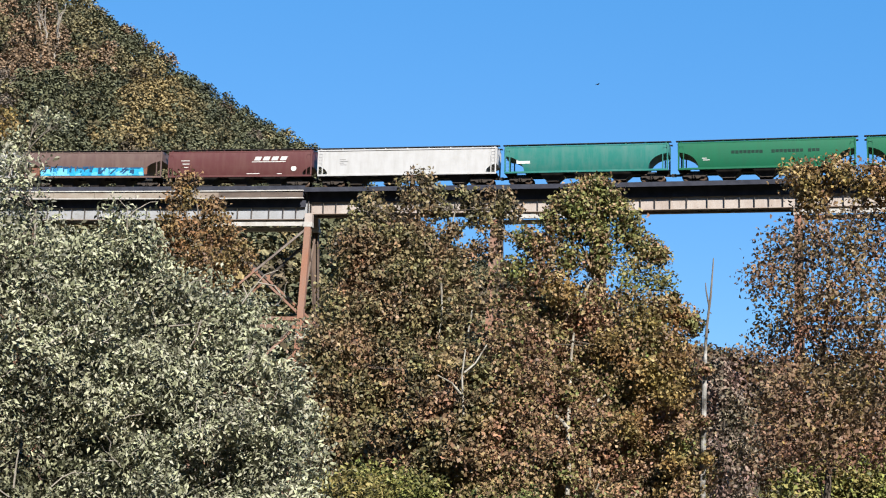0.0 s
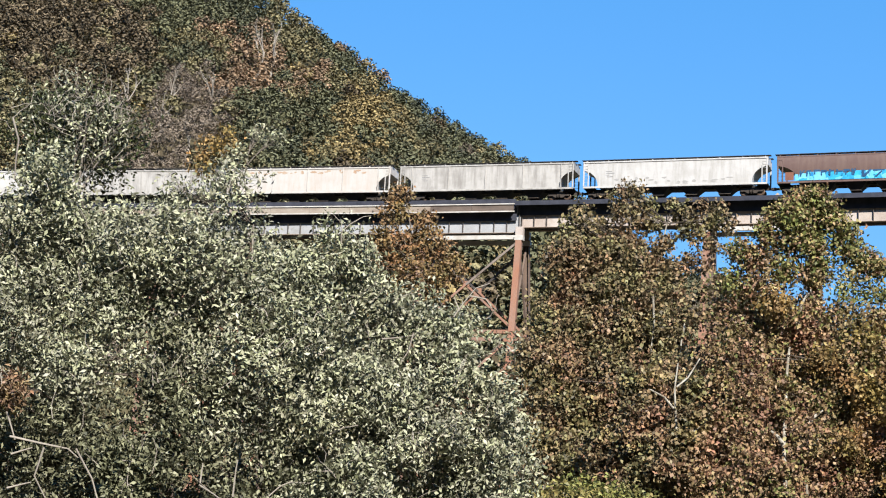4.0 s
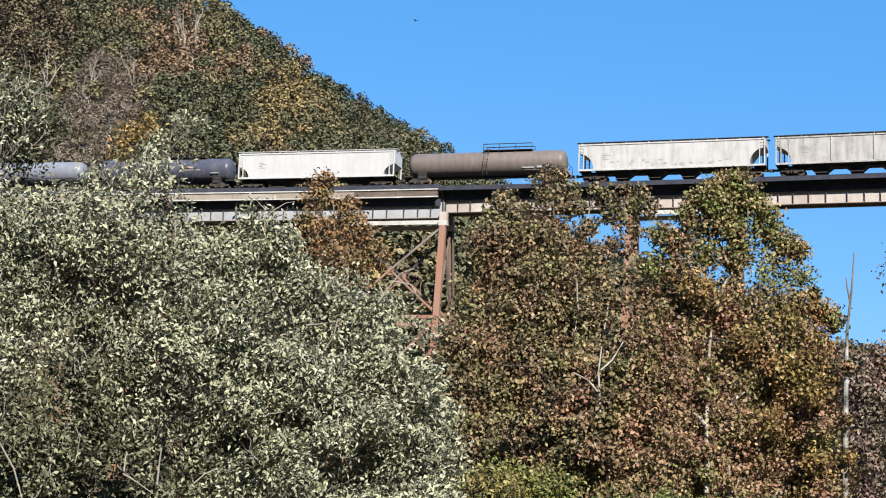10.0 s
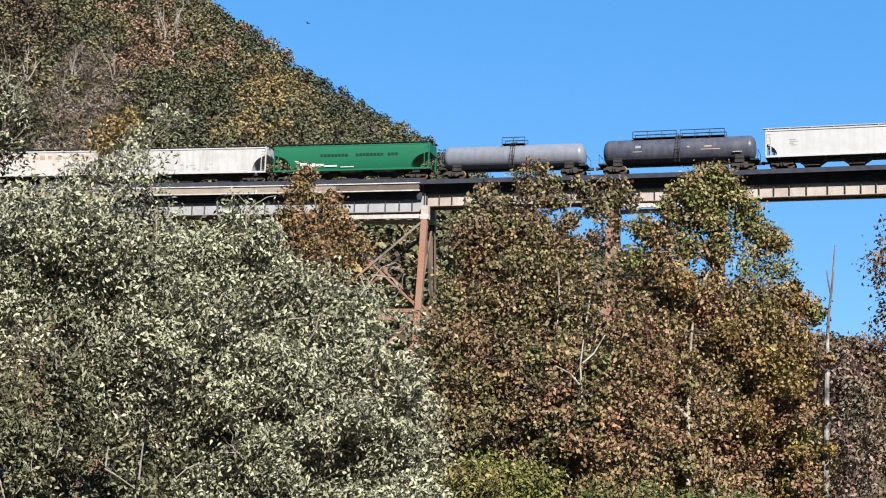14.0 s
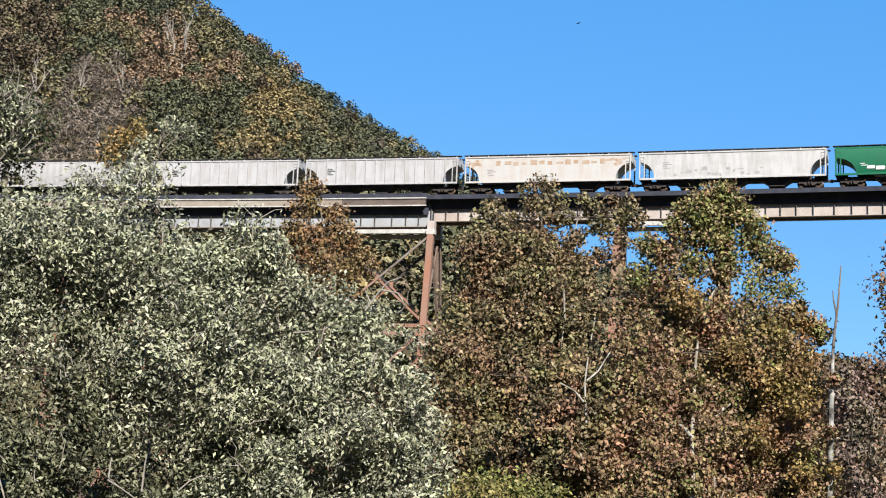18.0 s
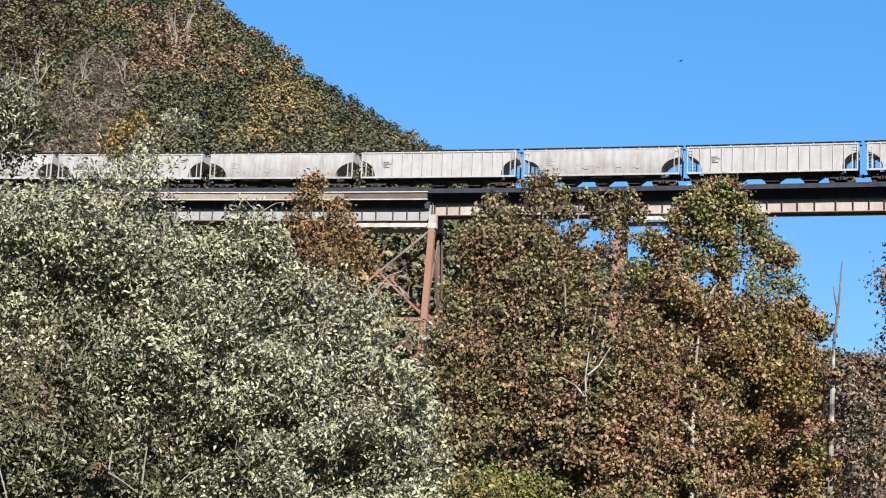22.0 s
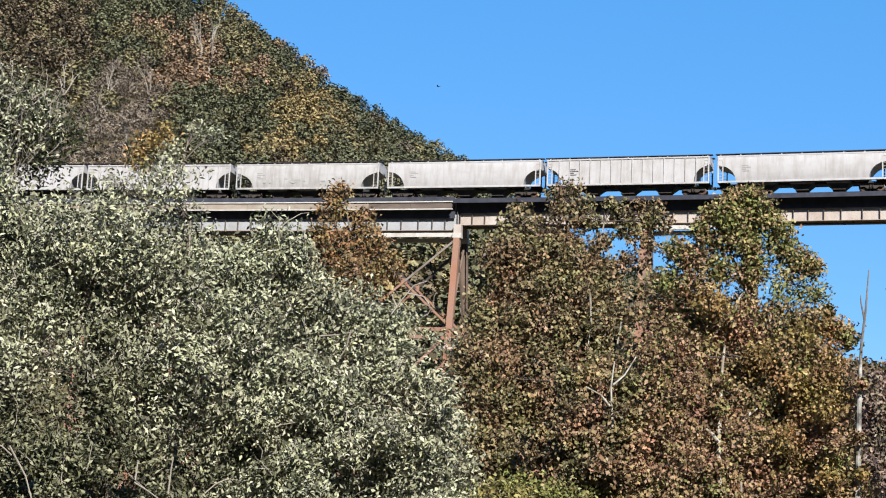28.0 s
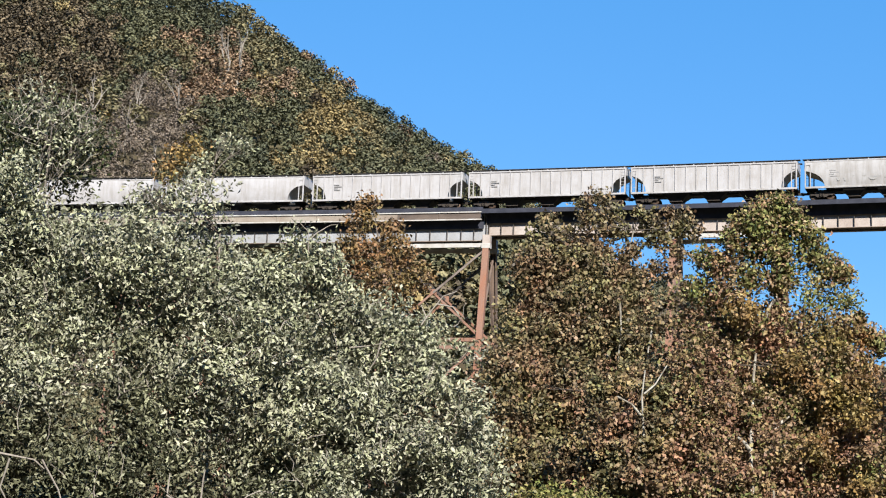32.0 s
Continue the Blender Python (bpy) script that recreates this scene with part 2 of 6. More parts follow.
def canopy(name, low, high):
    """Far tree crowns: one tone a crown, drifting from tree to tree, with a slight change from spray to spray."""
    m, nt, bsdf = tree_of(name)
    c = ramp(nt, noise_of(nt, 0.16, 2), [(0.36, low), (0.64, high)])
    geo = nt.nodes.new("ShaderNodeNewGeometry")
    g = ramp(nt, geo.outputs["Random Per Island"], [(0.0, (0.62, 0.62, 0.64)), (0.55, (1.0, 1.0, 1.0)), (1.0, (1.3, 1.3, 1.26))])
    link(nt, mix(nt, 1.0, c, g, "MULTIPLY"), bsdf.inputs["Base Color"])
    bsdf.inputs["Roughness"].default_value = 0.7
    bsdf.inputs["Specular IOR Level"].default_value = 0.1
    return m


WOODS = [
    ("green", canopy("deep green hill foliage", (0.061, 0.064, 0.038), (0.119, 0.118, 0.067))),
    ("olive", canopy("olive hill foliage", (0.102, 0.089, 0.050), (0.173, 0.150, 0.080))),
    ("gold", canopy("golden hill foliage", (0.146, 0.114, 0.057), (0.241, 0.184, 0.086))),
    ("rust", canopy("rust hill foliage", (0.133, 0.097, 0.065), (0.235, 0.155, 0.097))),
    ("grey", canopy("grey brown bare hill twigs", (0.115, 0.092, 0.072), (0.185, 0.15, 0.118))),
    ("dusk", canopy("dark brown green hill foliage", (0.05, 0.04, 0.027), (0.15, 0.116, 0.074))),
    ("pine", canopy("blue green ridge foliage", (0.048, 0.052, 0.034), (0.1, 0.102, 0.062))),
]


# ---- making meshes ----
def part(name, bm, material, parent=None, label="", at=None):
    me = bpy.data.meshes.new(name)
    bm.to_mesh(me)
    bm.free()
    return part_of(name, me, material, parent, label, at)


def part_of(name, me, material, parent=None, label="", at=None):
    if material and not me.materials:
        me.materials.append(material)
    ob = new(name, me)
    if parent:
        ob.parent = parent
    if at is not None:
        ob.matrix_basis = at
    if label:
        ob["label"] = label
    return ob


def box(bm, x0, x1, y0, y1, z0, z1, bevel=0.0):
    vs = [bm.verts.new((x, y, z)) for z in (z0, z1) for x, y in ((x0, y0), (x1, y0), (x1, y1), (x0, y1))]
    fs = [bm.faces.new([vs[i] for i in f]) for f in ((3, 2, 1, 0), (4, 5, 6, 7), (0, 1, 5, 4), (1, 2, 6, 5), (2, 3, 7, 6), (3, 0, 4, 7))]
    if bevel:
        bmesh.ops.bevel(bm, geom=list({e for f in fs for e in f.edges}), offset=bevel, segments=1, affect="EDGES")
    return vs


def boxed(x0, x1, y0, y1, z0, z1, bevel=0.0):
    bm = bmesh.new()
    box(bm, x0, x1, y0, y1, z0, z1, bevel)
    return bm


def beam(bm, a, b, width, depth):
    """A straight bar of rectangular section from a to b."""
    a, b = Vector(a), Vector(b)
    d = (b - a).normalized()
    side = d.cross(Vector((0, 1, 0)))
    side = side.normalized() if side.length > 1e-4 else Vector((1, 0, 0))
    other = d.cross(side).normalized()
    vs = [bm.verts.new(p + side * sx * width / 2 + other * sy * depth / 2) for p in (a, b) for sx, sy in ((-1, -1), (1, -1), (1, 1), (-1, 1))]
    for f in ((3, 2, 1, 0), (4, 5, 6, 7), (0, 1, 5, 4), (1, 2, 6, 5), (2, 3, 7, 6), (3, 0, 4, 7)):
        bm.faces.new([vs[i] for i in f])


def tube(bm, pts, radii, sides=7):
    """A tapered, bent tube through pts."""
    rings = []
    for i, p in enumerate(pts):
        p = Vector(p)
        d = Vector(pts[min(i + 1, len(pts) - 1)]) - Vector(pts[max(i - 1, 0)])
        d = d.normalized() if d.length > 1e-6 else Vector((0, 0, 1))
        u = d.cross(Vector((0.3, 1, 0.1))).normalized()
        v = d.cross(u)
        rings.append([bm.verts.new(p + (u * math.cos(k * 2 * math.pi / sides) + v * math.sin(k * 2 * math.pi / sides)) * radii[i]) for k in range(sides)])
    for r0, r1 in zip(rings, rings[1:]):
        for k in range(sides):
            bm.faces.new((r0[k], r0[(k + 1) % sides], r1[(k + 1) % sides], r1[k]))
    bm.faces.new(rings[0][::-1])
    bm.faces.new(rings[-1])


def lathe(bm, profile, sides=20, axis="x"):
    """A solid of revolution about the x or y axis from (along, radius) pairs."""
    rings = []
    for a, r in profile:
        ring = []
        for k in range(sides):
            c, s = math.cos(2 * math.pi * k / sides) * r, math.sin(2 * math.pi * k / sides) * r
            ring.append(bm.verts.new((a, c, s) if axis == "x" else (c, a, s)))
        rings.append(ring)
    for r0, r1 in zip(rings, rings[1:]):
        for k in range(sides):
            bm.faces.new((r0[k], r1[k], r1[(k + 1) % sides], r0[(k + 1) % sides]))
    bm.faces.new(rings[0])
    bm.faces.new(rings[-1][::-1])
    bmesh.ops.recalc_face_normals(bm, faces=bm.faces)


def smooth(ob, angle=40):
    for p in ob.data.polygons:
        p.use_smooth = True
    ob.data.set_sharp_from_angle(angle=radians(angle))
    return ob


def quads(name, verts):
    """A mesh of separate quads from an array (n, 4, 3)."""
    n = len(verts)
    me = bpy.data.meshes.new(name)
    me.vertices.add(n * 4)
    me.vertices.foreach_set("co", np.ascontiguousarray(verts, dtype=np.float32).ravel())
    me.loops.add(n * 4)
    me.loops.foreach_set("vertex_index", np.arange(n * 4, dtype=np.int32))
    me.polygons.add(n)
    me.polygons.foreach_set("loop_start", np.arange(0, n * 4, 4, dtype=np.int32))
    me.update(calc_edges=True)
    return me


def leaves(rng, centres, outward, size, spread=1.0, slim=0.5, lift=0.5):
    """Folded, pointed leaves at centres, facing up and outward with scatter."""
    n = len(centres)
    nrm = rng.normal(size=(n, 3)) * spread + outward * 0.6 + np.array([0, 0, lift])
    nrm /= np.linalg.norm(nrm, axis=1, keepdims=True)
    d = rng.normal(size=(n, 3)) + np.array([0, 0, -0.35])
    d -= nrm * (d * nrm).sum(1, keepdims=True)
    d /= np.linalg.norm(d, axis=1, keepdims=True)
    side = np.cross(nrm, d)
    ln = size * rng.uniform(0.65, 1.25, (n, 1))
    wd = ln * slim * rng.uniform(0.75, 1.25, (n, 1))
    bend = nrm * ln * rng.uniform(0.05, 0.22, (n, 1))
    base, tip = centres - d * ln * 0.5, centres + d * ln * 0.5 - bend
    mid = centres - d * ln * 0.05
    return np.stack([base, mid + side * wd * 0.5 + bend * 0.6, tip, mid - side * wd * 0.5 + bend * 0.6], 1)


def clumps(rng, lobes, size, per_m2, twig=0.3, group=7, slim=0.5, hollow=0.45, spread=1.0, ragged=0.42):
    """Leaves in small sprays over rounded lobes (x, y, z, radius), denser towards the outside."""
    cs, outs = [], []
    for x, y, z, r in lobes:
        n = max(6, int(per_m2 * r * r * 12.5 / group * max(1.0, r ** -0.7)))
        spray = min(twig, ragged * r)
        v = rng.normal(size=(n, 3))
        v /= np.linalg.norm(v, axis=1, keepdims=True)
        rad = r * (hollow + (1.08 - hollow) * rng.uniform(0, 1, (n, 1)) ** 0.6)
        rad *= 1 + 0.16 * np.sin(5 * v[:, :1] + 3 * v[:, 2:] * 2 + x)
        p = np.array([x, y, z]) + v * rad
        k = np.repeat(p, group, axis=0) + rng.normal(size=(n * group, 3)) * spray * np.array([1, 1, 0.75])
        cs.append(k)
        outs.append(np.repeat(v, group, axis=0))
    c, o = np.concatenate(cs), np.concatenate(outs)
    return leaves(rng, c, o, size, spread, slim)


# ---- the ground: road bank, valley, and the wooded hill behind the viaduct ----
# the crest, as the slope at which it stands over the eye, along the bearing x / y
# the last two points are unseen side hills, raised to cut sky light
CREST = [(-1.2, 0.36), (-0.5, 0.4), (-0.25, 0.37), (-0.157, 0.3405), (-0.098, 0.2985), (-0.042, 0.262), (0.004, 0.2375), (0.05, 0.2085), (0.09, 0.18), (0.135, 0.163), (0.25, 0.12), (0.37, 0.1), (0.7, 0.24), (1.5, 0.3)]
FOOT, TOP = 222.0, 480.0


def crest(b):
    return float(np.interp(b, [c[0] for c in CREST], [c[1] for c in CREST]))


def step(t):
    t = min(1.0, max(0.0, t))
    return t * t * (3 - 2 * t)


def ground_z(x, y):
    r = math.hypot(x, y)
    z = -5.5 * step((r - 9) / 22)
    if y > FOOT * 0.6:
        b = x / y
        h = crest(b) * TOP - 3
        f = (y - FOOT) / (TOP - FOOT)
        rise = 0.15 * step(f * 3) + 0.85 * min(1.0, max(0.0, f)) if f < 1 else 1.0 - 0.6 * step((y - TOP) / 900)
        z += max(0.0, h) * rise
    if y < -110:      # unseen hillside added behind the road to block low sky light
        z += 240 * step((-y - 110) / 250)
    z += 1.2 * noise.noise((x * 0.02, y * 0.02, 0)) * step((r - 30) / 60)
    return z


def make_ground():
    radii = [0, 3, 6, 9, 13, 18, 24, 31, 40, 52, 66, 82, 100, 120, 140, 160, 180, 200] + list(range(215, 520, 14)) + [560, 640, 760, 950, 1250, 1700, 2400, 3400, 4600]
    bm = bmesh.new()
    n = 220
    rings = [[bm.verts.new((0, 0, ground_z(0, 0)))]]
    for r in radii[1:]:
        rings.append([bm.verts.new((r * math.sin(a), r * math.cos(a), ground_z(r * math.sin(a), r * math.cos(a)))) for a in (2 * math.pi * k / n for k in range(n))])
    for k in range(n):
        bm.faces.new((rings[0][0], rings[1][(k + 1) % n], rings[1][k]))
    for r0, r1 in zip(rings[1:], rings[2:]):
        for k in range(n):
            bm.faces.new((r0[k], r0[(k + 1) % n], r1[(k + 1) % n], r1[k]))
    bmesh.ops.recalc_face_normals(bm, faces=bm.faces)
    g = part("ground", bm, EARTH)
    smooth(g, 60)
    return tagged(g, "leaf-strewn valley floor rising into a steep hill", "ground", kind="structure")


make_ground()


# ---- the viaduct ----
GIRDER_W, DECK_W = 1.25, 2.45      # half the distance of the girders, half the deck's width
WIDE_W = 1.0                        # the same for the shallow girders
STEP_AT = 0.9                       # here the deep girders end and the shallower ones begin
DECK_Z = RAIL - 0.42                # top of the girders, under the ties
DEEP_Z, SHALLOW_Z = 34.35 + EYE, 34.98 + EYE
TOWER = 11.4                        # length of a tower along the track
MODULE = 32.5                       # from tower to tower


def chord(s0, s1):
    """The pose at the middle of the straight piece from s0 to s1, and its length."""
    a, b = along(s0).translation, along(s1).translation
    d = b - a
    return pose((a.x + b.x) / 2, (a.y + b.y) / 2, 0, 0, 0, math.degrees(math.atan2(d.y, d.x))), d.length


def girder_span(s0, s1, low, pale, label, detail=True, apart=GIRDER_W):
    """A pair of plate girders with stiffeners, flanges and cross frames."""
    m, length = chord(s0, s1)
    root = tagged(new("girder_span"), label, "bridge span", "spans of the viaduct")
    root.matrix_basis = m
    h = length / 2 - 0.03
    for side in (-1, 1):
        y = side * apart
        g = part("girder", boxed(-h, h, y - 0.02, y + 0.02, low + 0.05, DECK_Z - 0.05), pale, root)
        part("top_flange", boxed(-h, h, y - 0.2, y + 0.2, DECK_Z - 0.05, DECK_Z, 0.008), STEEL_DARK, g)
        part("bottom_flange", boxed(-h, h, y - 0.24, y + 0.24, low - 0.02, low + 0.05, 0.008), RUST_PALE, g)
        if detail:
            n = max(3, int(length / 1.55))
            bm = bmesh.new()
            box(bm, -0.02, 0.02, -0.12, 0.12, low + 0.052, DECK_Z - 0.052)
            me = bpy.data.meshes.new("stiffener")
            bm.to_mesh(me)
            bm.free()
            me.materials.append(STIFFENER)
            for i in range(n + 1):
                u = -1 + 2 * i / n
                u = math.copysign(abs(u) ** 0.88, u)
                part_of("stiffener", me, None, g, at=pose(u * (h - 0.1), y + side * 0.142, 0))
    if detail:
        for i in range(3):
            x = -h + 0.4 + i * (2 * h - 0.8) / 2
            bm = bmesh.new()
            beam(bm, (x, -apart, low + 0.2), (x, apart, DECK_Z - 0.2), 0.1, 0.1)
            beam(bm, (x, apart, low + 0.2), (x, -apart, DECK_Z - 0.2), 0.1, 0.1)
            part("cross_frame", bm, STEEL_DARK, root)
    return root


def leg_point(z, s_local, side):
    """A tower leg leans out one in six across the track."""
    return Vector((s_local, side * (1.5 + (SHALLOW_Z - z) / 6.5), z))


def tower(s0, base_z, label, detail=True):
    """Four leaning legs under two girder seats, tied by struts and crossed diagonals in storeys."""
    m, length = chord(s0, s0 + TOWER)
    root = tagged(new("viaduct_tower"), label, "bridge tower", "towers of the viaduct")
    root.matrix_basis = m
    h = length / 2
    topz = (DEEP_Z if s0 < STEP_AT else SHALLOW_Z) - 0.42
    storeys = [topz - 0.1, 22.9 + EYE, 10.5 + EYE, base_z]
    for xs in (-h, h):
        for side in (-1, 1):
            for k, (za, zb) in enumerate(zip(storeys, storeys[1:])):
                a, b = leg_point(za, xs, side), leg_point(zb, xs, side)
                bm = bmesh.new()
                for off in (-0.3, 0.3):
                    beam(bm, a + Vector((off, 0, 0)), b + Vector((off, 0, 0)), 0.1, 0.62)
                out = Vector((0, side * 0.29 if side < 0 else 0.0, 0))
                beam(bm, a + out, b + out, 0.66, 0.06)
                # far legs get a dark paint for the shade they stand in
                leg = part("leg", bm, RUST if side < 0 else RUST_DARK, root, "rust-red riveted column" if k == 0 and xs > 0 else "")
                if detail and k == 0:
                    bm = bmesh.new()
                    nb = 14
                    for i in range(nb):
                        p, q = a.lerp(b, i / nb), a.lerp(b, (i + 1) / nb)
                        sgn = 1 if i % 2 else -1
                        beam(bm, p + Vector((0.3 * sgn, 0.33, 0)), q + Vector((-0.3 * sgn, 0.33, 0)), 0.07, 0.03)
                    part("lacing", bm, RUST if side < 0 else RUST_PALE, leg)
            cap = leg_point(topz, xs, side)
            bm = boxed(cap.x - 0.5, cap.x + 0.5, cap.y - 0.42, cap.y + 0.42, topz - 0.55, topz + 0.02, 0.03)
            part("leg_cap", bm, STEEL_WHITE, root, "pale painted cap plate")
            part("bearing", boxed(cap.x - 0.42, cap.x + 0.42, side * 1.5 - 0.45, side * 1.5 + 0.45, topz + 0.02, SHALLOW_Z - 0.03 if xs > 0 or s0 > STEP_AT else DEEP_Z - 0.03, 0.02), STEEL_PALE, root)
            part("footing", boxed(xs - 0.9, xs + 0.9, leg_point(base_z, xs, side).y - 0.9, leg_point(base_z, xs, side).y + 0.9, base_z - 2.5, base_z + 0.6, 0.08), STEEL_PALE, root)
    for side in (-1, 1):
        for k, (za, zb) in enumerate(zip(storeys, storeys[1:])):
            if k == 0:
                p, q = leg_point(za - 0.05, -h, side), leg_point(za - 0.05, h, side)
                bm = bmesh.new()
                beam(bm, p + Vector((0.4, 0, 0)), q - Vector((0.4, 0, 0)), 0.46, 0.3)
                part("top_strut", bm, STEEL_WHITE, root, "pale painted strut along the tower's head")
            p, q = leg_point(zb, -h, side), leg_point(zb, h, side)
            if k < 2:
                bm = bmesh.new()
                beam(bm, p, q, 0.4, 0.32)
                part("strut", bm, RUST, root)
            for flip in (0, 1):
                a = leg_point(za - 0.5, h if flip else -h, side)
                b = leg_point(zb + 0.3, -h if flip else h, side)
                shift = Vector((0, side * (0.12 if flip else -0.12), 0))
                bm = bmesh.new()
                if k == 0:
                    c = a.lerp(b, 0.5)
                    beam(bm, a + shift, c + shift, 0.24, 0.14)
                    # far diagonals likewise, their shade put into a dark steel colour
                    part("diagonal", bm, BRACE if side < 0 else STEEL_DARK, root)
                    bm = bmesh.new()
                    beam(bm, c + shift, b + shift, 0.24, 0.14)
                    part("diagonal", bm, RUST, root)
                else:
                    beam(bm, a + shift, b + shift, 0.3, 0.14)
                    part("diagonal", bm, RUST, root)
            c = leg_point((za + zb) / 2, 0, side)
            part("gusset", boxed(-0.36, 0.36, c.y - 0.06, c.y + 0.06, c.z - 0.32, c.z + 0.32, 0.02), RUST, root)
    for xs in (-h, h):
        for za, zb in zip(storeys[:2], storeys[1:3]):
            for flip in (1, -1):
                bm = bmesh.new()
                beam(bm, leg_point(za - 0.6, xs, flip), leg_point(zb + 0.3, xs, -flip), 0.2, 0.2)
                part("cross_brace", bm, RUST_DARK, root)
            bm = bmesh.new()
            beam(bm, leg_point(zb, xs, -1), leg_point(zb, xs, 1), 0.3, 0.3)
            part("cross_strut", bm, RUST, root)
    return root


def make_viaduct():
    firsts = [STEP_AT - TOWER + MODULE * k for k in range(-17, 19)]
    for s in firsts:
        near = -80 < s < 100
        mid = along(s + TOWER / 2).translation
        base = ground_z(mid.x, mid.y) + 0.4
        tower(s, base, "tall rust-red steel trestle tower with crossed bracing", near)
        for a, b in ((s, s + TOWER), (s + TOWER, s + MODULE)):
            deep = b < STEP_AT + 0.5
            girder_span(a, b, DEEP_Z if deep else SHALLOW_Z, STEEL_GREY if deep else STEEL_PALE,
                        "deep grey riveted plate girders under the track" if deep else "shallow weathered pale plate girders under the track", near, GIRDER_W if deep else WIDE_W)


make_viaduct()


def strip(name, s0, s1, w0, w1, z0, z1, material, pitch=2.0, parent=None):
    """A bar that follows the curve of the track."""
    n = max(1, int((s1 - s0) / pitch))
    bm = bmesh.new()
    rings = []
    for i in range(n + 1):
        s = s0 + (s1 - s0) * i / n
        rings.append([bm.verts.new((*along(s, w).translation.xy, z)) for w, z in ((w0, z0), (w1, z0), (w1, z1), (w0, z1))])
    for r0, r1 in zip(rings, rings[1:]):
        for k in range(4):
            bm.faces.new((r0[k], r0[(k + 1) % 4], r1[(k + 1) % 4], r1[k]))
    bm.faces.new(rings[0])
    bm.faces.new(rings[-1][::-1])
    bmesh.ops.recalc_face_normals(bm, faces=bm.faces)
    return part(name, bm, material, parent)


def make_track():
    track = tagged(new("railway_track"), "steel rails on dark timber ties across the viaduct", "railway track", kind="structure")
    for w in (-0.75, 0.75):
        foot = strip("rail", -565, 600, w - 0.036, w + 0.036, RAIL - 0.17, RAIL, RAIL_STEEL, 4, track)
        strip("rail_foot", -565, 600, w - 0.07, w + 0.07, RAIL - 0.19, RAIL - 0.172, RAIL_STEEL, 4, foot)
    # ties: one joined part, they lie too close to tell apart
    bm = bmesh.new()
    s = -130.0
    while s < 150:
        m = along(s)
        for v in box(bm, -0.115, 0.115, -1.6, 1.6, RAIL - 0.42, RAIL - 0.19):
            v.co = m @ v.co
        s += 0.52
    tagged(part("ties", bm, TIMBER, track), "dark creosoted bridge ties", kind="stuff")
    strip("guard_timber", -565, 600, 1.15, 1.3, RAIL - 0.188, RAIL - 0.09, TIMBER, 4, track)
    # board added over the tie ends to hide them where sunlit
    strip("tie_end_board", -565, 600, 1.604, 1.66, RAIL - 0.42, RAIL - 0.19, TIMBER, 4, track)
    # unseen boards added under the ties so no sun falls through between
    strip("sun_stop_boards", -565, STEP_AT - 0.1, -1.04, 1.04, RAIL - 0.46, RAIL - 0.425, TIMBER, 4, track)
    strip("sun_stop_boards", STEP_AT + 0.1, 600, -0.78, 0.78, RAIL - 0.46, RAIL - 0.425, TIMBER, 4, track)
    strip("guard_timber", -565, 600, -1.3, -1.15, RAIL - 0.188, RAIL - 0.09, TIMBER, 4, track)
    strip("tie_bed", -565, -130, -1.6, 1.6, RAIL - 0.42, RAIL - 0.195, TIMBER, 4, track)
    strip("tie_bed", 150, 600, -1.6, 1.6, RAIL - 0.42, RAIL - 0.195, TIMBER, 4, track)
    # walkway planks along both edges of the open deck
    walk_way = tagged(new("walkway"), "dark narrow walkway along the open bridge deck", "walkway", kind="structure")
    # near planking widened inwards to keep sun off the girder
    strip("planking", STEP_AT - 0.5, 600, 1.22, DECK_W, RAIL - 0.5, RAIL - 0.43, TIMBER, 3, walk_way)
    strip("edge_angle", STEP_AT - 0.5, 600, DECK_W, DECK_W + 0.06, RAIL - 0.86, RAIL - 0.42, TIMBER, 3, walk_way)
    # dark sheet before the web, standing in for the deck's shadow on it
    strip("shade_strip", STEP_AT - 0.3, 600, 1.28, 1.36, RAIL - 1.80, RAIL - 0.505, TIMBER, 3, walk_way)
    strip("planking", -565, 600, -DECK_W, -1.46, RAIL - 0.5, RAIL - 0.43, TIMBER, 3, walk_way)
    # boarded ballast side on the older part, with a capping plank and an end board
    curb = tagged(new("deck_side"), "weathered grey boarded side of the solid bridge deck", "deck side", kind="structure")
    s = STEP_AT - 0.55
    while s > -100:
        ln = 4.9
        strip("side_board", s - ln + 0.03, s, DECK_W - 0.04, DECK_W + 0.08, 36.66 + EYE, 37.36 + EYE, BOARD_DARK if s > -7 else BOARD, 2, curb)
        s -= ln
    strip("capping_plank", -100, STEP_AT - 0.45, DECK_W - 0.12, DECK_W + 0.2, 37.365 + EYE, 37.49 + EYE, STEEL_WHITE, 2, curb)
    strip("bottom_plank", -100, STEP_AT - 0.45, DECK_W - 0.06, DECK_W + 0.13, 36.53 + EYE, 36.655 + EYE, STEEL_WHITE, 2, curb)
    # deck shadow on the deep girders, made as a dark sheet too
    strip("shade_strip", -565, STEP_AT - 0.4, 1.52, 1.62, 35.72 + EYE, 36.88 + EYE, TIMBER, 3, curb)
    strip("ballast_curb", -565, STEP_AT - 0.5, 1.72, 1.92, 37.204 + EYE, RAIL - 0.02, TIMBER, 3, curb)
    strip("deck_slab", -565, STEP_AT - 0.5, 1.3, DECK_W - 0.065, 36.9 + EYE, 37.2 + EYE, TIMBER, 3, curb)


make_track()


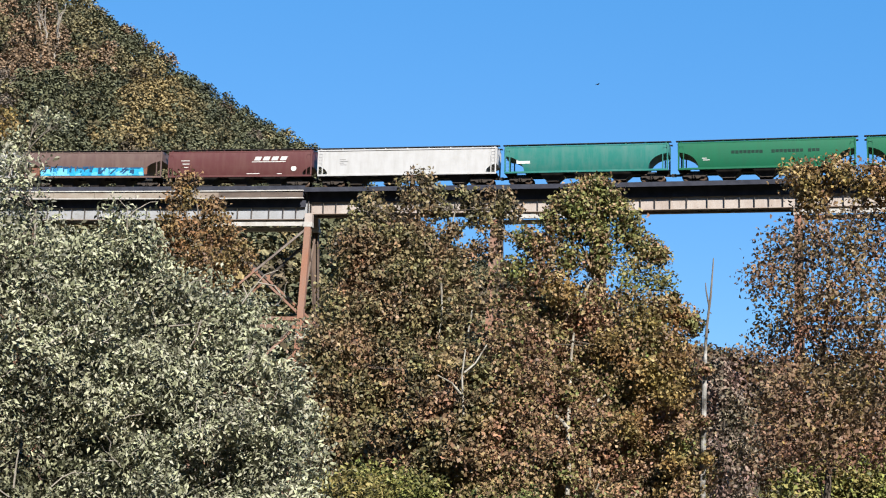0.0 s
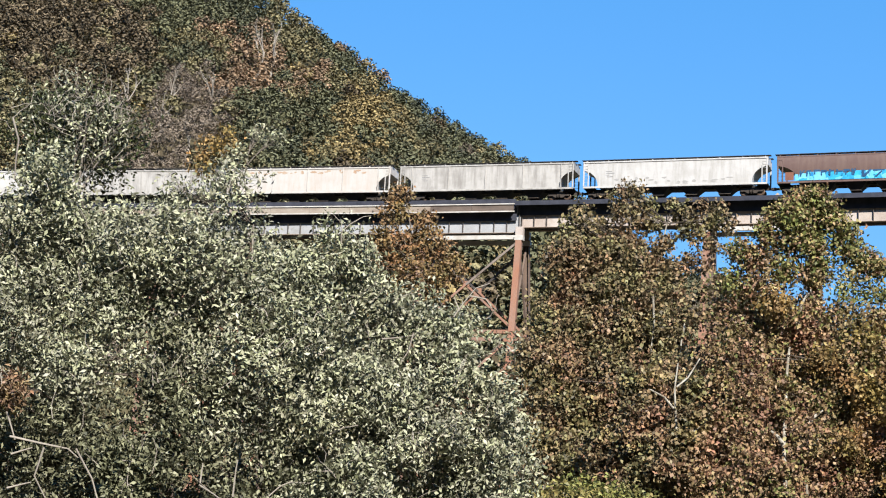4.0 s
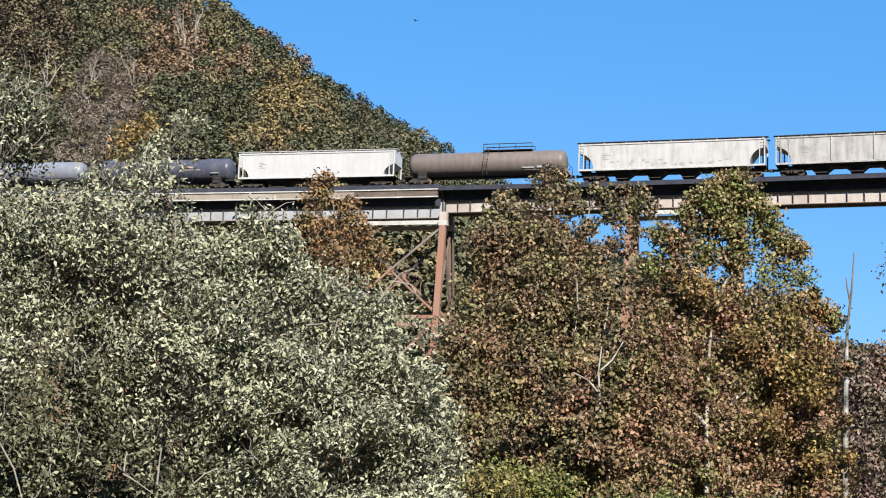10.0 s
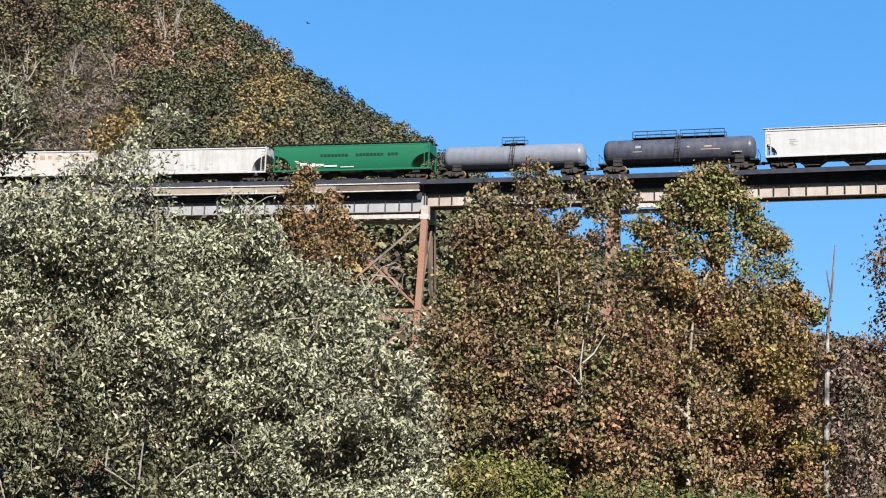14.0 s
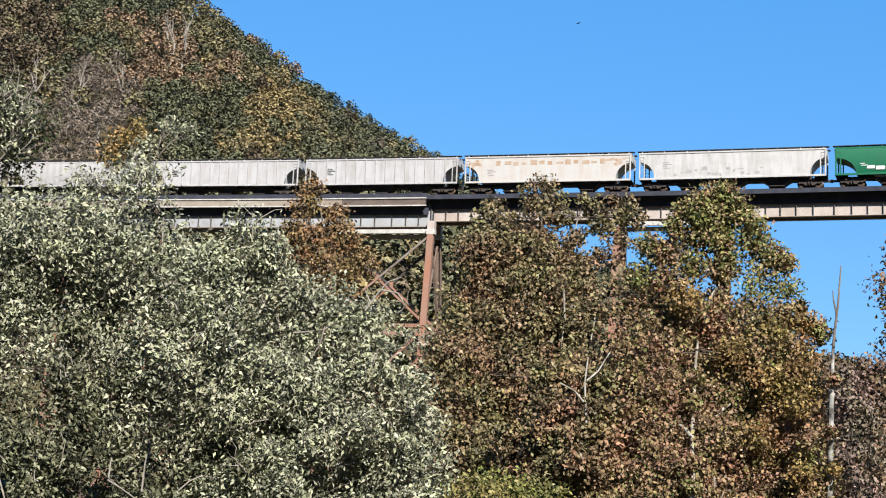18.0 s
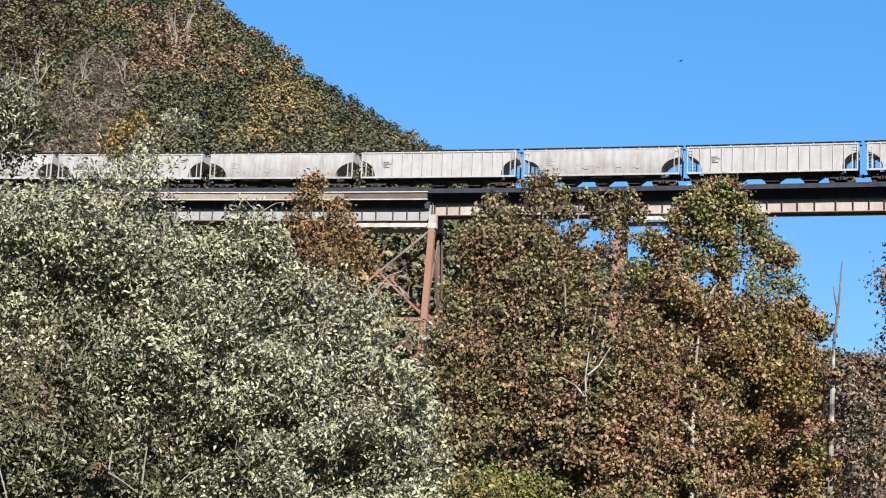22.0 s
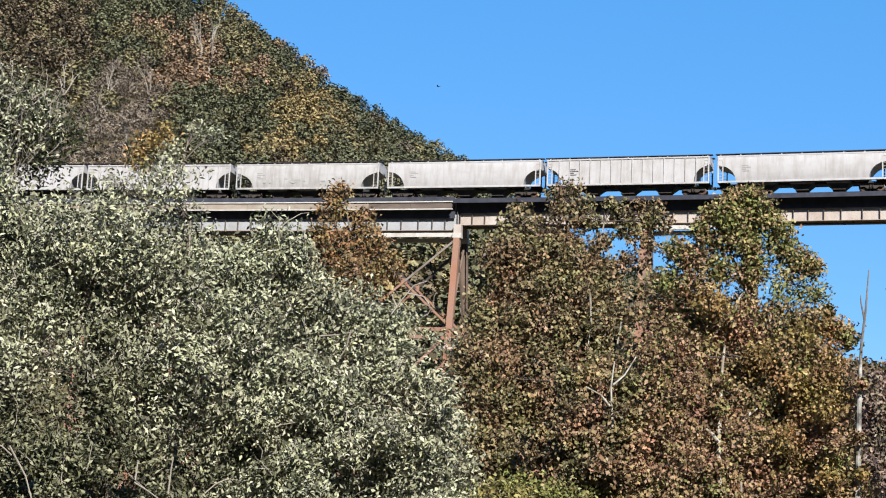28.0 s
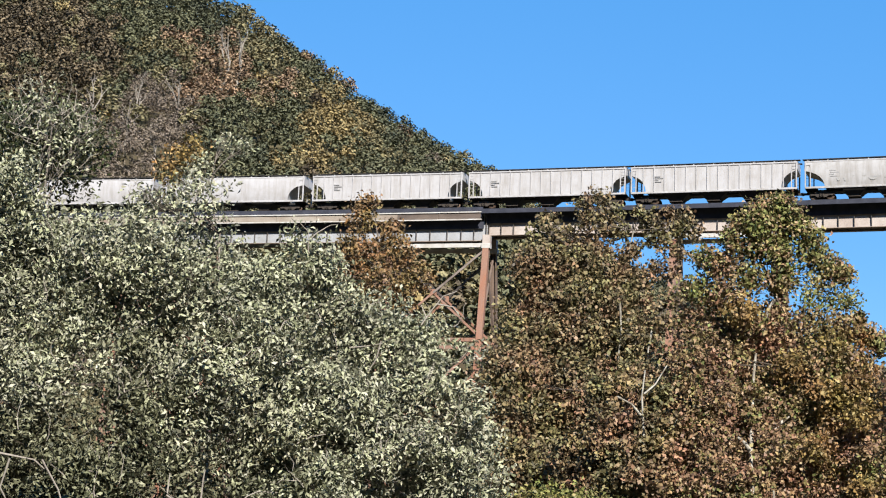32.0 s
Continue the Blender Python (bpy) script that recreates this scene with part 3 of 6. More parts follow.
# ---- the train ----
def bogie(parent, x):
    """A freight truck: side frames, bolster, axles and four wheels."""
    root = new("bogie")
    root.parent = parent
    root.matrix_basis = pose(x, 0, 0)
    if "side_frame" not in MESHES:
        bm = bmesh.new()
        outline = [(-1.25, 0.62), (-1.15, 0.72), (-0.75, 0.70), (-0.45, 0.86), (0.45, 0.86), (0.75, 0.70), (1.15, 0.72), (1.25, 0.62), (1.15, 0.42), (0.75, 0.44), (0.45, 0.24), (-0.45, 0.24), (-0.75, 0.44), (-1.15, 0.42)]
        a = [bm.verts.new((u, -0.07, v)) for u, v in outline]
        b = [bm.verts.new((u, 0.07, v)) for u, v in outline]
        bm.faces.new(a)
        bm.faces.new(b[::-1])
        for i in range(len(a)):
            j = (i + 1) % len(a)
            bm.faces.new((a[j], a[i], b[i], b[j]))
        MESHES["side_frame"] = bm_mesh("side_frame", bm, TRUCK)
        bm = bmesh.new()
        lathe(bm, [(-0.07, 0.1), (-0.07, 0.40), (-0.05, 0.46), (0.05, 0.44), (0.07, 0.49), (0.09, 0.49), (0.09, 0.1)], 18, "y")
        MESHES["wheel"] = bm_mesh("wheel", bm, RAIL_STEEL)
        bm = bmesh.new()
        lathe(bm, [(-0.95, 0.08), (0.95, 0.08)], 8, "y")
        MESHES["axle"] = bm_mesh("axle", bm, TRUCK)
        MESHES["bolster"] = bm_mesh("bolster", boxed(-0.2, 0.2, -1.1, 1.1, 0.45, 0.8, 0.03), TRUCK)
        bm = bmesh.new()
        lathe(bm, [(j * 0.035, 0.095 if j % 2 else 0.07) for j in range(10)], 8)
        MESHES["spring"] = bm_mesh("spring", bm, TRUCK)
    for side in (-1, 1):
        part_of("side_frame", MESHES["side_frame"], None, root, at=pose(0, side * 1.0, 0))
        for dx in (-0.14, 0.14):
            part_of("spring", MESHES["spring"], None, root, at=pose(dx, side * 1.16, 0.29, 0, -90, 0))
        for dx in (-0.87, 0.87):
            part_of("wheel", MESHES["wheel"], None, root, at=pose(dx, side * 0.76, 0.46, 0, 0, 0 if side < 0 else 180))
    for dx in (-0.87, 0.87):
        part_of("axle", MESHES["axle"], None, root, at=pose(dx, 0, 0.46))
    part_of("bolster", MESHES["bolster"], None, root)
    return root


MESHES = {}


def bm_mesh(name, bm, material):
    me = bpy.data.meshes.new(name)
    bm.to_mesh(me)
    bm.free()
    me.materials.append(material)
    return me


def couplers(root, half):
    for sx in (-1, 1):
        bm = bmesh.new()
        box(bm, min(sx * (half - 0.9), sx * (half + 0.28)), max(sx * (half - 0.9), sx * (half + 0.28)), -0.1, 0.1, 0.72, 0.95)
        box(bm, min(sx * (half + 0.28), sx * (half + 0.5)), max(sx * (half + 0.28), sx * (half + 0.5)), -0.17, 0.17, 0.66, 1.0, 0.04)
        part("coupler", bm, TRUCK, root)


def body_rings(bm, length, wide, bulge, z0, z1, zbay, reach, roof):
    """The hull of a covered hopper: side walls, sloping end sheets over open end bays, and an arched roof."""
    half = length / 2
    rows = 14
    rings = []
    for i in range(rows + 1):
        z = z0 + (z1 - z0) * i / rows
        f = (z - z0) / (z1 - z0)
        w = wide - bulge * (abs(2 * f - 1.1)) ** 2.2
        xe = half - (reach * math.sqrt(max(0.0, 1 - ((z - z0) / (zbay - z0)) ** 2)) if z < zbay else 0.0)
        rings.append((xe, w, z))
    for k in range(1, 6):
        a = k / 6 * math.pi / 2
        rings.append((half, (rings[rows][1]) * math.cos(a) ** 0.8, z1 + roof * math.sin(a)))
    loops = [[bm.verts.new((sx * xe, sy * w, z)) for sx, sy in ((-1, -1), (1, -1), (1, 1), (-1, 1))] for xe, w, z in rings]
    for a, b in zip(loops, loops[1:]):
        for k in range(4):
            bm.faces.new((a[k], a[(k + 1) % 4], b[(k + 1) % 4], b[k]))
    bm.faces.new(loops[0][::-1])
    bm.faces.new(loops[-1])


def marks(root, bars, material, wide, name="stencil", label=""):
    """Flat painted bars on the near side: (x0, x1, z0, z1)."""
    for x0, x1, z0, z1 in bars:
        part(name, boxed(x0, x1, -wide - 0.012, -wide + 0.01, z0, z1), material, root, label)


def ladder_mesh(xa, xb, y, z, pitch, rungs):
    """Two stiles joined by rungs, in one piece."""
    bm = bmesh.new()
    xs = [xa, xa + 0.03, xb - 0.03, xb]
    zs = [z]
    for r in range(rungs):
        zs += [z + 0.07 + r * pitch, z + 0.1 + r * pitch]
    zs.append(zs[-1] + 0.07)
    grid = [[bm.verts.new((x, y, q)) for x in xs] for q in zs]
    for j in range(len(zs) - 1):
        for i in range(3):
            if i != 1 or j % 2:
                bm.faces.new((grid[j][i], grid[j][i + 1], grid[j + 1][i + 1], grid[j + 1][i]))
    bmesh.ops.solidify(bm, geom=bm.faces[:], thickness=0.03)
    bmesh.ops.recalc_face_normals(bm, faces=bm.faces)
    return bm


def hopper(name, length, skin, label, ribs=0, bulge=0.0, hoppers=3, wide=1.58, board=None, sill=None, zbay=3.1, reach=1.7):
    """A covered hopper car, rail level at its origin."""
    root = tagged(new(name), label, "hopper car", "cars of the freight train")
    half = length / 2
    z0, z1 = 1.28, 4.06
    bm = bmesh.new()
    body_rings(bm, length, wide, bulge, z0, z1, zbay, reach, 0.2)
    body = smooth(part("body", bm, skin, root), 35)
    sill = sill or skin
    for side in (-1, 1):
        y = side * (wide - bulge * 0.35)
        y0, y1 = min(y - side * 0.08, y + side * 0.07), max(y - side * 0.08, y + side * 0.07)
        part("side_sill", boxed(-half + 0.05, half - 0.05, y0, y1, 1.08, 1.30, 0.02), sill, root)
        t0, t1 = min(side * (wide - bulge - 0.02), side * (wide - bulge + 0.07)), max(side * (wide - bulge - 0.02), side * (wide - bulge + 0.07))
        part("top_chord", boxed(-half, half, t0, t1, 3.94, 4.11, 0.02), sill, root)
        for sx in (-1, 1):
            x = sx * (half - 0.1)
            part("end_post", boxed(x - 0.07, x + 0.07, y0, y1, 1.3, 3.94, 0.015), sill, root)
            x = sx * (half - 0.62)
            part("end_post", boxed(x - 0.05, x + 0.05, y0 + 0.02, y1 - 0.02, 1.3, 3.55 if bulge else 3.2, 0.01), sill, root)
            xa, xb = sorted((sx * (half - 0.17), sx * (half - 0.57)))
            part("ladder", ladder_mesh(xa, xb, y0 + 0.04, 1.38, 0.36, 7), sill, root)
        if ribs:
            bm = bmesh.new()
            box(bm, -0.045, 0.045, -0.05, 0.05, 1.3, 3.94, 0.012)
            me = bm_mesh("rib", bm, skin)
            for i in range(ribs):
                x = (half - reach + 0.25) * (-1 + 2 * i / (ribs - 1))
                part_of("rib", me, None, body, at=pose(x, side * (wide + 0.04), 0))
    # roof: running boards on brackets and the long hatch
    for side in (-1, 1):
        y0, y1 = sorted((side * 0.55, side * 1.15))
        part("running_board", boxed(-half - 0.25, half + 0.25, y0, y1, 4.36, 4.42), board or BLACK, root)
        me = bm_mesh("roof_bracket", boxed(-0.05, 0.05, y0 + 0.05, y1 - 0.02, 4.1, 4.358), sill)
        for i in range(9):
            part_of("roof_bracket", me, None, root, at=pose(-half + 0.3 + i * (length - 0.6) / 8, 0, 0))
    part("roof_hatch", boxed(-half + 1.0, half - 1.0, -0.4, 0.4, 4.2, 4.36, 0.05), skin, root)
    part("center_sill", boxed(-half + 0.1, half - 0.1, -0.3, 0.3, 1.0, 1.2), BLACK, root)
    # discharge hoppers
    room = length - 2 * reach - 2.4
    for i in range(hoppers):
        x = -room / 2 + room * (i + 0.5) / hoppers
        w = room / hoppers * 0.4
        bm = bmesh.new()
        loops = [[bm.verts.new((x + sx * a, sy * b, z)) for sx, sy in ((-1, -1), (1, -1), (1, 1), (-1, 1))] for a, b, z in ((w * 0.38, 0.75, 0.32), (w * 0.46, 0.8, 0.5), (w, 1.35, 1.28))]
        for a, b in zip(loops, loops[1:]):
            for k in range(4):
                bm.faces.new((a[k], a[(k + 1) % 4], b[(k + 1) % 4], b[k]))
        bm.faces.new(loops[0][::-1])
        bm.faces.new(loops[-1])
        hp = part("discharge_hopper", bm, BLACK, root)
        part("outlet_gate", boxed(x - w * 0.45, x + w * 0.45, -0.95, 0.95, 0.24, 0.32, 0.01), TRUCK, hp)
    for sx in (-1, 1):
        part("end_platform", boxed(min(sx * (half - 1.3), sx * half), max(sx * (half - 1.3), sx * half), -1.4, 1.4, 1.16, 1.22), BLACK, root)
        bogie(root, sx * (half - 1.75))
    couplers(root, half)
    return root


def tank(name, length, radius, skin, label, rails="short", band=None):
    """A tank car: domed shell on saddles, ladder, manway and platform rails."""
    root = tagged(new(name), label, "tank car", "cars of the freight train")
    half = length / 2
    zc = 1.08 + radius
    shell = half - 0.4
    bm = bmesh.new()
    lathe(bm, [(-shell, 0.02), (-shell + 0.05, radius * 0.5), (-shell + 0.2, radius * 0.8), (-shell + 0.5, radius * 0.97), (-shell + 0.75, radius), (-0.06, radius), (0.06, radius), (shell - 0.75, radius), (shell - 0.5, radius * 0.97), (shell - 0.2, radius * 0.8), (shell - 0.05, radius * 0.5), (shell, 0.02)], 32)
    sh = smooth(part("shell", bm, skin, root, at=pose(0, 0, zc)), 35)
    for x in ((0.0,) if band else ()):
        bm = bmesh.new()
        lathe(bm, [(x - 0.06, radius + 0.02), (x + 0.06, radius + 0.02)], 32)
        part("strap", bm, band or BLACK, sh)
    for sx in (-1, 1):
        x = sx * (half - 2.1)
        part("saddle", boxed(x - 0.5, x + 0.5, -1.2, 1.2, 0.8, zc - radius * 0.55, 0.03), BLACK, root)
        part("end_sill", boxed(min(sx * (half - 0.9), sx * half), max(sx * (half - 0.9), sx * half), -1.45, 1.45, 0.95, 1.12, 0.02), BLACK, root)
        bm = bmesh.new()
        for y in (-1.4, 1.4):
            tube(bm, [(sx * (half - 0.1), y, 1.1), (sx * (half - 0.1), y, 2.1)], [0.03, 0.03], 6)
        tube(bm, [(sx * (half - 0.1), -1.4, 2.1), (sx * (half - 0.1), 1.4, 2.1)], [0.03, 0.03], 6)
        part("hand_rail", bm, BLACK, root)
        bogie(root, sx * (half - 1.75))
    part("center_sill", boxed(-half + 0.1, half - 0.1, -0.3, 0.3, 0.88, 1.08), BLACK, root)
    bm = bmesh.new()
    lathe(bm, [(0, 0.55), (0.28, 0.55), (0.34, 0.4)], 18)
    part("manway", bm, BLACK, root, at=pose(0, 0, zc + radius - 0.06, 0, -90, 0))
    spans = {"short": [(-1.3, 1.3)], "long": [(-5.0, -0.2), (0.2, 5.0)], "mid": [(-0.4, 5.2)]}[rails]
    for a, b in spans:
        bm = bmesh.new()
        for y in (-0.85, 0.85):
            for x in np.linspace(a, b, 4 if b - a > 3 else 3):
                tube(bm, [(x, y, zc + radius - 0.35), (x, y, zc + radius + 0.75)], [0.035, 0.035], 5)
            tube(bm, [(a, y, zc + radius + 0.75), (b, y, zc + radius + 0.75)], [0.05, 0.05], 5)
            tube(bm, [(a, y, zc + radius + 0.38), (b, y, zc + radius + 0.38)], [0.025, 0.025], 5)
        part("platform_rail", bm, BLACK, root)
        part("platform", boxed(a, b, -0.9, 0.9, zc + radius + 0.02, zc + radius + 0.07), BLACK, root)
    for y in (-1, 1):
        bm = bmesh.new()
        for x in (-0.25, 0.25):
            tube(bm, [(x, y * 1.5, 1.0), (x, y * (radius + 0.12), zc), (x, y * 0.9, zc + radius)], [0.03, 0.03, 0.03], 5)
        for r in range(8):
            z = 1.2 + r * 0.33
            yy = 1.5 if z < zc else radius * math.sqrt(max(0, 1 - ((z - zc) / radius) ** 2)) + 0.12
            tube(bm, [(-0.25, y * yy, z), (0.25, y * yy, z)], [0.02, 0.02], 5)
        part("ladder", bm, BLACK, root)
        bm = bmesh.new()
        tube(bm, [(-half + 0.6, y * 1.5, 1.5), (half - 0.6, y * 1.5, 1.5)], [0.03, 0.03], 5)
        part("side_rail", bm, BLACK, root)
    couplers(root, half)
    return root


WHITE = paint("white hopper paint", (0.347, 0.340, 0.336), (0.190, 0.180, 0.160), 0.45)
WHITE_CLEAN = paint("clean white hopper paint", (0.35, 0.347, 0.349), (0.255, 0.250, 0.235), 0.4, low=0.15)
CREAM = paint("rust stained cream paint", (0.335, 0.325, 0.312), (0.285, 0.215, 0.168), 0.35)
GREY = paint("streaked grey hopper paint", (0.300, 0.290, 0.278), (0.140, 0.130, 0.120), 0.65)
PEARL = paint("dusty pale grey hopper paint", (0.312, 0.305, 0.311), (0.215, 0.198, 0.184), 0.6)
PEARL_DIM = paint("sooty pale grey hopper paint", (0.295, 0.288, 0.287), (0.190, 0.174, 0.160), 0.7)
GREEN = paint("green hopper paint", (0.002, 0.086, 0.040), (0.008, 0.066, 0.034), 0.35, rough=0.6)
TEAL = paint("faded teal green paint", (0.008, 0.115, 0.096), (0.055, 0.135, 0.12), 0.55, rough=0.6)
BROWN = paint("mineral brown paint", (0.078, 0.027, 0.027), (0.1, 0.048, 0.042), 0.5)
TAUPE = paint("faded brown paint", (0.086, 0.054, 0.048), (0.122, 0.086, 0.072), 0.6)
TANK_RUST = paint("rust brown tank paint", (0.098, 0.080, 0.074), (0.14, 0.112, 0.098), 0.7, 0.5)
TANK_DARK = paint("dusty black tank paint", (0.036, 0.040, 0.060), (0.085, 0.082, 0.092), 0.6, 0.4)
TANK_GREY = paint("grey tank paint", (0.140, 0.150, 0.182), (0.100, 0.100, 0.108), 0.5, 0.4)
INK = surface("dark stencil paint", (0.155, 0.155, 0.158), (0.225, 0.22, 0.22), 3.0, 0.6)
INK_GREEN = surface("dark green lettering paint", (0.002, 0.020, 0.013), (0.003, 0.026, 0.016), 3.0, 0.5)
CHALK = surface("white lettering paint", (0.518, 0.518, 0.504), (0.418, 0.410, 0.389), 3.0, 0.6)
SPRAY = surface("bright blue spray paint", (0.014, 0.16, 0.36), (0.03, 0.33, 0.50), 0.8, 0.4)
SPRAY_DARK = surface("dark blue spray paint", (0.014, 0.043, 0.101), (0.014, 0.072, 0.158), 2.0, 0.4)
SPRAY_LIGHT = surface("pale blue spray paint", (0.14, 0.40, 0.56), (0.08, 0.34, 0.55), 1.0, 0.4)
SPRAY_RUST = surface("orange brown spray paint", (0.18, 0.075, 0.04), (0.13, 0.06, 0.045), 1.0, 0.5)
SPRAY_GREY = surface("grey spray paint", (0.215, 0.208, 0.200), (0.275, 0.268, 0.262), 0.5, 0.5)
STAIN = surface("orange rust stain", (0.27, 0.175, 0.115), (0.31, 0.245, 0.19), 1.5, 0.7)

# ends of each car along the train, metres from the datum at the start
CARS = []


def add(car, u0, u1):
    CARS.append((car, (u0 + u1) / 2))
    return car


def data_panel(car, half, wide, material=None, top=3.0):
    """The block of small stencilled lines near the end of a car."""
    marks(car, [(-half + 2.6 + (0.0, 0.06, 0.0, 0.1)[d], -half + (3.3, 3.6, 3.1, 3.4)[d], top - 0.2 * d - 0.075, top - 0.2 * d) for d in range(4)], material or INK, wide)


def spray_letters(car, seed, x0, x1, z0, z1, material, wide, n=6):
    """A row of loose sprayed shapes, nobody could read them."""
    rnd = random.Random(seed)
    w = (x1 - x0) / n
    for i in range(n):
        bm = bmesh.new()
        for k in range(3):
            a = x0 + w * (i + rnd.uniform(0, 0.3))
            b = x0 + w * (i + rnd.uniform(0.7, 1.0))
            za, zb = z0 + (z1 - z0) * rnd.uniform(0, 0.35), z0 + (z1 - z0) * rnd.uniform(0.65, 1)
            kind = rnd.randrange(3)
            y = -wide - 0.010 - 0.003 * k
            if kind == 0:
                pts = [(a, za), (a + w * 0.18, za), (a + w * 0.22, zb), (a, zb)]
            elif kind == 1:
                pts = [(a, zb - 0.16), (b, zb - 0.12), (b, zb), (a, zb)]
            else:
                pts = [(a, za), (a + w * 0.2, za), (b, zb), (b - w * 0.2, zb)]
            f = [bm.verts.new((p, y, q)) for p, q in pts]
            g = [bm.verts.new((p, y + 0.02, q)) for p, q in pts]
            bm.faces.new(f)
            for j in range(4):
                bm.faces.new((f[(j + 1) % 4], f[j], g[j], g[(j + 1) % 4]))
        bmesh.ops.recalc_face_normals(bm, faces=bm.faces)
        part("spray_mark", bm, material, car)


def smudges(car, seed, x0, x1, z0, z1, material, wide, n=16):
    """Loose blots of faded spray and grime low on the side."""
    rnd = random.Random(seed)
    for i in range(n):
        x, z = x0 + (x1 - x0) * (i + rnd.random()) / n, rnd.uniform(z0, z1)
        rx, rz = rnd.uniform(0.15, 0.5), rnd.uniform(0.06, 0.26)
        y = -wide - 0.006 - 0.002 * (i % 3)
        bm = bmesh.new()
        k = 9
        f = []
        for j in range(k):
            r = rnd.uniform(0.55, 1.1)
            f.append(bm.verts.new((x + rx * r * math.cos(2 * math.pi * j / k), y, z + rz * r * math.sin(2 * math.pi * j / k))))
        g0 = [bm.verts.new((v.co.x, y + 0.02, v.co.z)) for v in f]
        bm.faces.new(f)
        for j in range(k):
            bm.faces.new((f[(j + 1) % k], f[j], g0[j], g0[(j + 1) % k]))
        bmesh.ops.recalc_face_normals(bm, faces=bm.faces)
        part("smudge", bm, material, car)


def build_train():
    curved = dict(bulge=0.16, wide=1.62, reach=2.2, zbay=3.0)
    # green and teal hoppers at the head
    g = hopper("hopper_car", 18.6, GREEN, "bright green covered hopper car with dark lettering", **curved)
    marks(g, [(-3.6 + i * 0.42, -3.26 + i * 0.42, 2.74 - 0.03 * (i % 3 == 1), 3.06) for i in range(22) if i not in (8, 9, 18)], INK_GREEN, 1.62)
    data_panel(g, 9.3, 1.6, CHALK, 2.75)
    add(g, 41.86, 60.54)
    g2 = copy_thing(g, Matrix())
    add(g2, 61.6, 80.2)
    t = hopper("hopper_car", 17.95, TEAL, "faded teal covered hopper car with pale patches", **curved)
    marks(t, [(-7.6, -6.1, 2.15, 2.75)], CHALK, 1.6)
    add(t, 22.91, 40.89)
    w = hopper("hopper_car", 20.4, WHITE_CLEAN, "white covered hopper car with smooth sides", ribs=0, hoppers=4, reach=1.2, zbay=2.2)
    data_panel(w, 10.2, 1.58)
    add(w, 1.55, 22.1)
    b = hopper("hopper_car", 16.9, BROWN, "dark brown covered hopper car with a slanted white emblem", **{**curved, "reach": 1.15, "zbay": 2.15})
    marks(b, [(-6.9, -5.9, 2.98, 3.06), (-6.7, -5.9, 2.6, 2.7), (-6.7, -6.0, 2.2, 2.28), (0.9, 2.4, 1.42, 1.5), (4.4, 5.0, 1.4, 1.47)], CHALK, 1.62)
    slants = [(1.7 + i * 1.0, 0.72, 2.98, 3.42) for i in range(4)] + [(1.45, 3.95, 2.78, 2.86)]
    for x, w, za, zb in slants:
        bm = bmesh.new()
        lean = (zb - za) * 0.45
        f = [bm.verts.new((x + dx, -1.635, z)) for dx, z in ((0.0, za), (w, za), (w + lean, zb), (lean, zb))]
        h = [bm.verts.new((v.co.x, -1.60, v.co.z)) for v in f]
        bm.faces.new(f)
        for j in range(4):
            bm.faces.new((f[(j + 1) % 4], f[j], h[j], h[(j + 1) % 4]))
        bmesh.ops.recalc_face_normals(bm, faces=bm.faces)
        part("emblem", bm, CHALK, b)
    bm = bmesh.new()
    lathe(bm, [(-1.60, 0.02), (-1.60, 0.32), (-1.55, 0.32)], 16, "y")
    part("emblem", bm, CHALK, b, at=pose(6.35, 0, 2.05))
    add(b, -15.85, 0.9)
    gr = hopper("hopper_car", 16.4, TAUPE, "faded brown covered hopper car with blue spray lettering", **curved)
    rnd = random.Random(55)
    x = -6.2
    while x < 5.9:
        w = rnd.uniform(0.35, 0.95)
        top = 2.35 + 0.3 * math.sin(x * 1.3) * rnd.uniform(0.4, 1) + 0.2 * (x > 0)
        skew = rnd.uniform(-0.25, 0.25)
        for za, zb, m, y in ((1.36, top, rnd.choice((SPRAY, SPRAY, SPRAY_LIGHT)), -1.60), (1.36, 1.36 + (top - 1.36) * rnd.uniform(0.2, 0.5), SPRAY_LIGHT if rnd.random() < 0.6 else SPRAY, -1.604)):
            bm = bmesh.new()
            f = [bm.verts.new((p, y, q)) for p, q in ((x, za), (x + w, za), (x + w + skew, zb - rnd.uniform(0, 0.12)), (x + w * 0.5 + skew, zb), (x + skew * 0.6, zb - rnd.uniform(0.05, 0.25)))]
            g0 = [bm.verts.new((v.co.x, -1.46, v.co.z)) for v in f]
            bm.faces.new(f)
            for j in range(5):
                bm.faces.new((f[(j + 1) % 5], f[j], g0[j], g0[(j + 1) % 5]))
            bmesh.ops.recalc_face_normals(bm, faces=bm.faces)
            part("spray_patch", bm, m, gr)
        x += w * 0.9
    spray_letters(gr, 5, -5.9, 0.3, 1.75, 2.5, SPRAY_DARK, 1.61, 8)
    spray_letters(gr, 9, 0.5, 5.8, 1.5, 2.35, SPRAY_DARK, 1.61, 4)
    marks(gr, [(-7.3, -6.4, 1.4, 2.3), (6.1, 6.5, 1.5, 2.4)], SPRAY_RUST, 1.57, "spray_mark")
    add(gr, -33.15, -16.65)
    # long white and grey hoppers
    plain = hopper("hopper_car", 20.4, WHITE, "dirty white covered hopper car with streaked sides", ribs=0, hoppers=4)
    data_panel(plain, 10.2, 1.58)
    smudges(plain, 21, -6.5, 6.5, 1.5, 2.2, SPRAY_GREY, 1.578, 18)
    add(plain, -54.5, -34.1)
